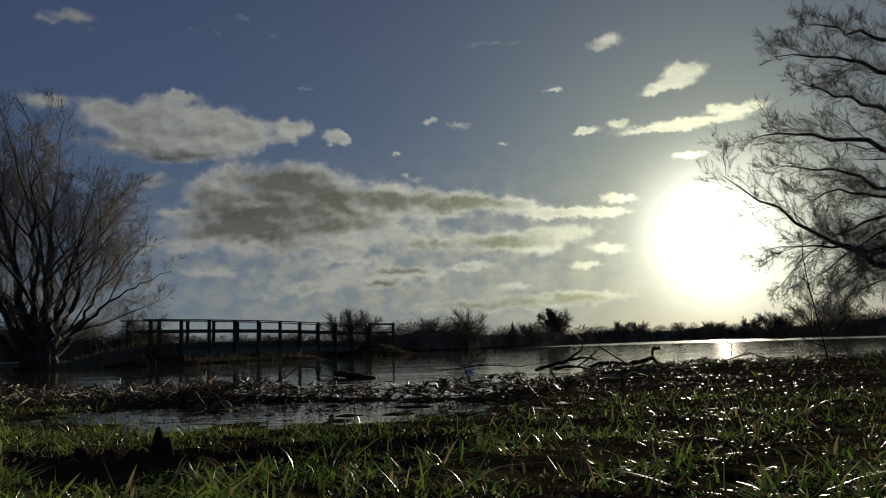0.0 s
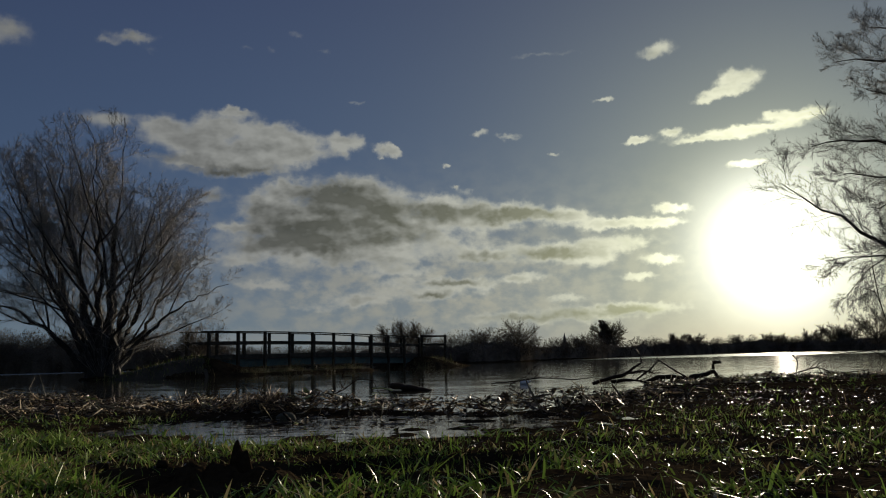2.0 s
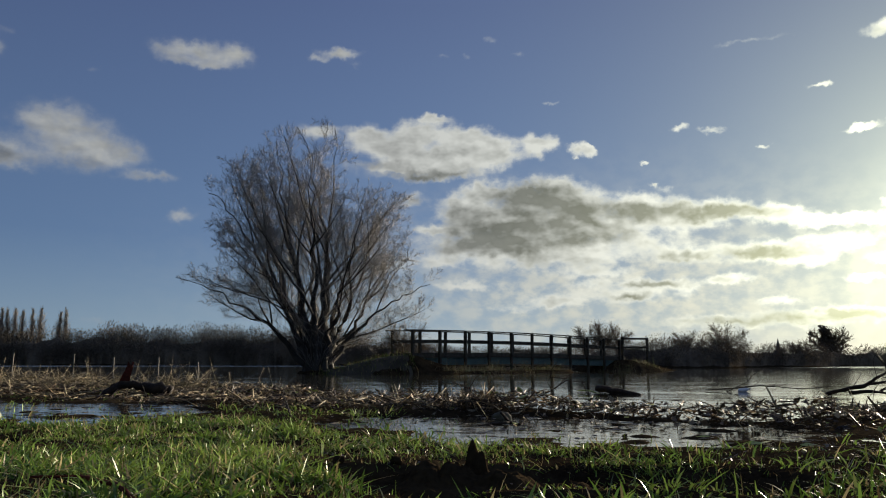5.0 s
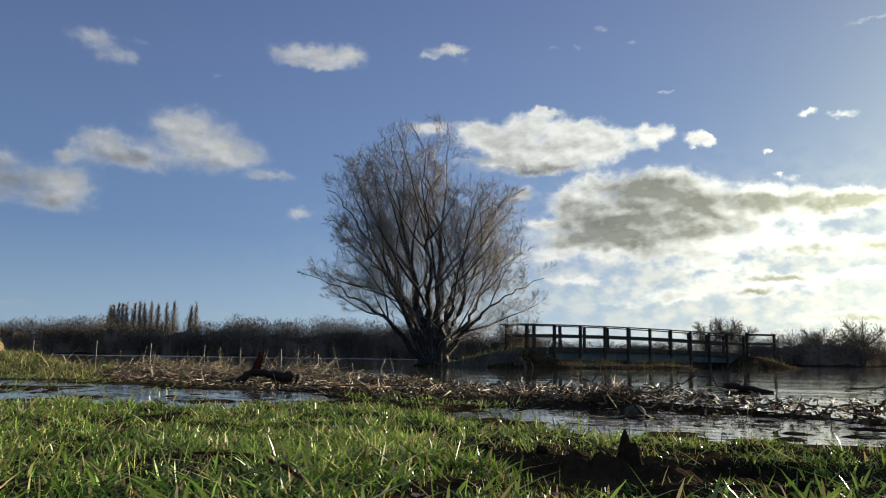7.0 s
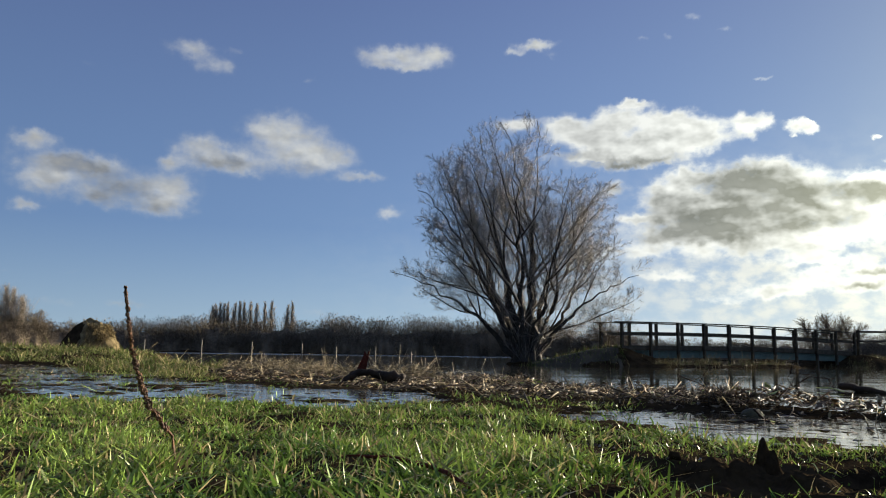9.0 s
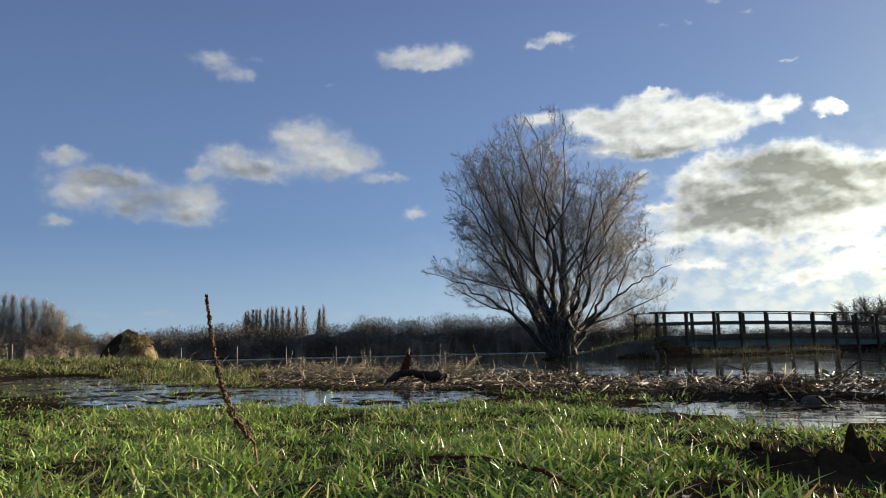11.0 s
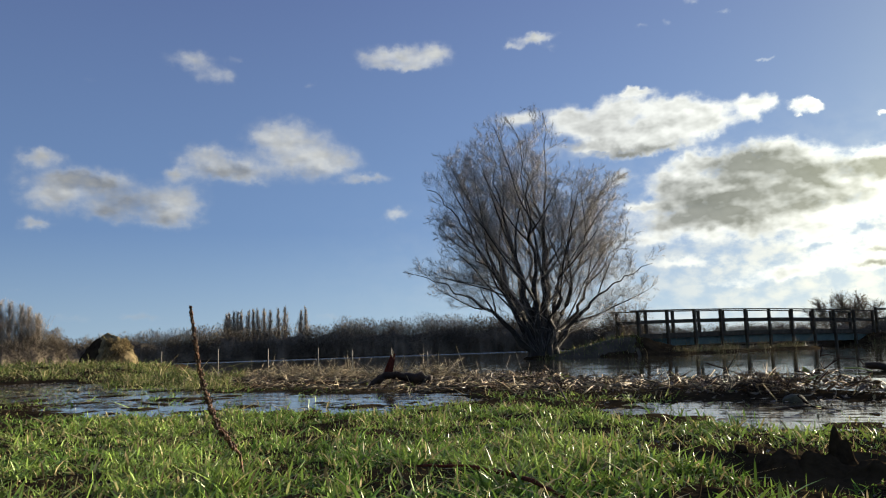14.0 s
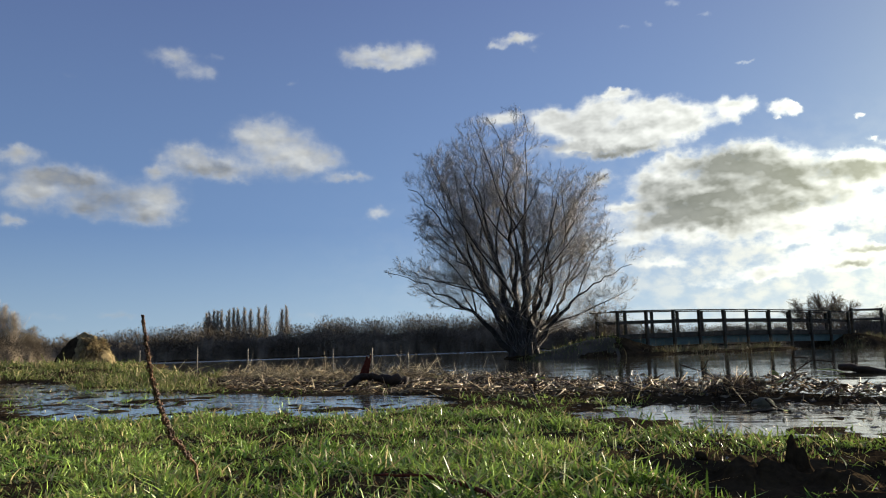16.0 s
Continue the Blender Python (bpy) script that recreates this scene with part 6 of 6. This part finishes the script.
branch_thing("fallen_branch", (3.2, 11.0, 0.1), (
    (((2.87, 11.18, 0.07), (3.05, 11.13, 0.2), (3.22, 11.09, 0.35)), (0.012, 0.011, 0.009)),
    (((3.22, 11.09, 0.35), (3.42, 11.03, 0.2), (3.66, 10.97, 0.05)), (0.010, 0.013, 0.015))),
    "thin broken branch bent into an angle over the mud", "branch", seed=4, twiggy=1)
branch_thing("fallen_branch", (5.0, 9.6, 0.15), (
    (((4.5, 9.9, 0.13), (4.8, 9.7, 0.23), (5.0, 9.6, 0.15), (5.3, 9.5, 0.18)), (0.010, 0.008, 0.007, 0.004)),
    (((4.6, 9.85, 0.13), (4.62, 9.8, 0.30), (4.58, 9.8, 0.37)), (0.008, 0.006, 0.003))),
    "small twiggy branch lying on the bank", "branch", seed=5, twiggy=9)
branch_thing("floating_log", (-0.42, 11.4, 0.0), ((((-0.70, 11.95, 0.075), (-0.52, 11.75, 0.055), (-0.3, 11.55, 0.025), (-0.06, 11.35, -0.01)), (0.05, 0.05, 0.042, 0.03)),),
             "short dark log floating in the flood water", "log", seed=6, sides=10, rough=0.07)
branch_thing("puddle_twig", (-0.63, 4.2, 0.12), (
    (((-0.66, 4.27, 0.175), (-0.63, 4.27, 0.145), (-0.6, 4.27, 0.118), (-0.54, 4.22, 0.118)), (0.006, 0.007, 0.007, 0.004)),
    (((-0.61, 4.26, 0.125), (-0.68, 4.16, 0.122), (-0.74, 4.08, 0.118)), (0.006, 0.006, 0.004))),
    "forked dark twig lying in the puddle", "twig", seed=7)
branch_thing("bramble_stem", (-1.05, 1.55, 0.2), ((
    tuple((x, y, float(ground_z(x, y)) + z) for x, y, z in ((-1.12, 1.50, 0.020), (-1.00, 1.50, 0.030), (-0.84, 1.41, 0.026), (-0.75, 1.32, 0.032), (-0.65, 1.24, 0.012))),
    (0.003, 0.004, 0.0045, 0.004, 0.003)),),
    "dark reddish bramble stem trailing through the grass", "twig", REDWOOD, seed=8)
branch_thing("pale_reed_stem", (-1.7, 6.74, 0.12), ((((-1.85, 6.72, 0.09), (-1.77, 6.73, 0.14), (-1.7, 6.75, 0.165), (-1.6, 6.76, 0.17)), (0.010, 0.014, 0.013, 0.007)),),
             "pale split reed stem lying on the flood debris", "reed", STRAW, seed=9)
branch_thing("reed_sprig", (-3.8, 7.7, 0.1), (
    (((-3.79, 7.68, 0.1), (-3.81, 7.66, 0.25), (-3.86, 7.66, 0.40)), (0.004, 0.0035, 0.002)),
    (((-3.79, 7.68, 0.1), (-3.72, 7.66, 0.22), (-3.70, 7.66, 0.30)), (0.004, 0.003, 0.002))),
    "two thin pale reeds standing up from the debris", "reed", STRAW, seed=10)
branch_thing("trailing_twig", (-1.0, 7.9, 0.05), (
    (((-2.0, 8.3, 0.24), (-1.8, 8.2, 0.18), (-1.55, 8.0, 0.1), (-1.4, 7.9, 0.04)), (0.005, 0.006, 0.006, 0.007)),
    (((-1.2, 8.4, 0.02), (-0.9, 8.3, 0.16), (-0.75, 8.3, 0.26), (-0.55, 8.25, 0.24)), (0.007, 0.007, 0.005, 0.003)),
    (((-0.9, 8.3, 0.16), (-0.95, 8.3, 0.24), (-0.9, 8.28, 0.30)), (0.005, 0.004, 0.002))),
    "thin dead twigs rising from the water beside the debris", "twig", seed=12, twiggy=3)


branch_thing("sapling", (5.0, 8.25, 0.13), (
    (((5.02, 8.25, 0.12), (4.99, 8.27, 0.38), (4.95, 8.28, 0.66), (4.9, 8.3, 0.95), (4.86, 8.3, 1.32), (4.87, 8.3, 1.62)), (0.008, 0.007, 0.006, 0.005, 0.004, 0.002)),
    (((5.0, 8.27, 0.3), (4.8, 8.4, 0.42), (4.55, 8.5, 0.40), (4.3, 8.6, 0.44)), (0.006, 0.005, 0.004, 0.002)),
    (((4.99, 8.27, 0.42), (5.2, 8.4, 0.50), (5.45, 8.5, 0.40), (5.75, 8.6, 0.25)), (0.006, 0.005, 0.004, 0.003)),
    (((4.92, 8.29, 0.85), (4.86, 8.3, 1.05), (4.82, 8.3, 1.32)), (0.004, 0.003, 0.002))),
    "thin bare dark sapling standing on the grassy bank", "sapling", seed=21, sides=5, twiggy=1)
branch_thing("floating_reed", (-0.8, 11.6, 0.02), ((((-0.99, 11.98, 0.03), (-0.82, 11.65, 0.045), (-0.62, 11.26, 0.02)), (0.006, 0.012, 0.005)),),
             "pale green reed blade floating on the flood water", "reed", GREENBIT, seed=22, sides=4)
branch_thing("twig", (-1.9, 4.3, 0.14), ((((-2.02, 4.42, 0.24), (-1.95, 4.33, 0.19), (-1.86, 4.2, 0.13)), (0.004, 0.005, 0.005)),), "dark twig stuck slantwise in the wet grass", "twig", seed=23)


def river_stone():
    """A smooth round stone at the foot of the debris."""
    bm = bmesh.new()
    bmesh.ops.create_icosphere(bm, subdivisions=3, radius=1.0)
    for v in bm.verts:
        c = v.co.copy()
        v.co = Vector((c.x * 0.062, c.y * 0.05, c.z * 0.042)) * (1 + 0.10 * noise.noise(c * 1.7))
    me = bpy.data.meshes.new("stone")
    bm.to_mesh(me)
    bm.free()
    me.polygons.foreach_set("use_smooth", [True] * len(me.polygons))
    ob = part("stone", me, OLIVE)
    ob.location = (-0.72, 4.62, float(ground_z(-0.72, 4.62)) + 0.03)
    tagged(ob, "smooth olive brown stone lying against the flood debris", "stone")


river_stone()


def curled_leaf():
    """A large dead leaf standing curled on the drift line."""
    bm = bmesh.new()
    n, k = 10, 5
    grid = []
    for i in range(n + 1):
        t = i / n
        wide = 0.055 * math.sin(math.pi * min(0.98, 0.12 + 0.86 * t)) + 0.004
        row = []
        for j in range(k + 1):
            u = j / k - 0.5
            row.append(bm.verts.new((2 * u * wide, 0.05 * math.cos(3.2 * t) + 0.9 * u * u * wide, 0.14 * math.sin(math.pi * t * 0.75) + 0.01 * math.sin(9 * t + 4 * u))))
        grid.append(row)
    for i in range(n):
        for j in range(k):
            bm.faces.new((grid[i][j], grid[i][j + 1], grid[i + 1][j + 1], grid[i + 1][j]))
    bmesh.ops.solidify(bm, geom=bm.faces[:], thickness=0.004)
    me = bpy.data.meshes.new("dead_leaf")
    bm.to_mesh(me)
    bm.free()
    ob = part("dead_leaf", me, WOOD)
    ob.location = (-1.28, 6.45, max(0.0, float(ground_z(-1.28, 6.45))) + 0.035)
    ob.rotation_euler = (0, 0, radians(20))
    tagged(ob, "large curled dark dead leaf on the flood debris", "leaf")


curled_leaf()


def litter_bottle():
    """A plastic bottle caught in the floating twigs."""
    b = Build()
    b.tube([Vector((0, 0, 0)), Vector((0.01, 0, 0)), Vector((0.13, 0, 0)), Vector((0.165, 0, 0.002)), Vector((0.185, 0, 0.003))], [0.025, 0.034, 0.034, 0.016, 0.012], 14)
    cap = Build()
    cap.tube([Vector((0.183, 0, 0.003)), Vector((0.203, 0, 0.003))], [0.015, 0.015], 12)
    top = new("plastic_bottle")
    top.location = (1.38, 13.0, 0.015)
    top.rotation_euler = (0, radians(-8), radians(25))
    part("bottle", b, PLASTIC, top)
    part("cap", cap, PLASTIC, top, "white screw cap")
    tagged(top, "pale plastic bottle floating among twigs", "bottle")
    branch_thing("floating_twigs", (1.5, 13.0, 0.0), (
        (((0.9, 13.2, 0.02), (1.3, 13.1, 0.05), (1.7, 13.0, 0.10), (2.3, 12.9, 0.06), (2.7, 12.9, 0.1)), (0.008, 0.01, 0.01, 0.008, 0.004)),
        (((1.2, 13.0, 0.0), (1.5, 13.05, 0.14), (1.65, 13.1, 0.3)), (0.006, 0.005, 0.003))),
        "thin twigs floating in the flood water", "twig", seed=14, twiggy=6)


litter_bottle()
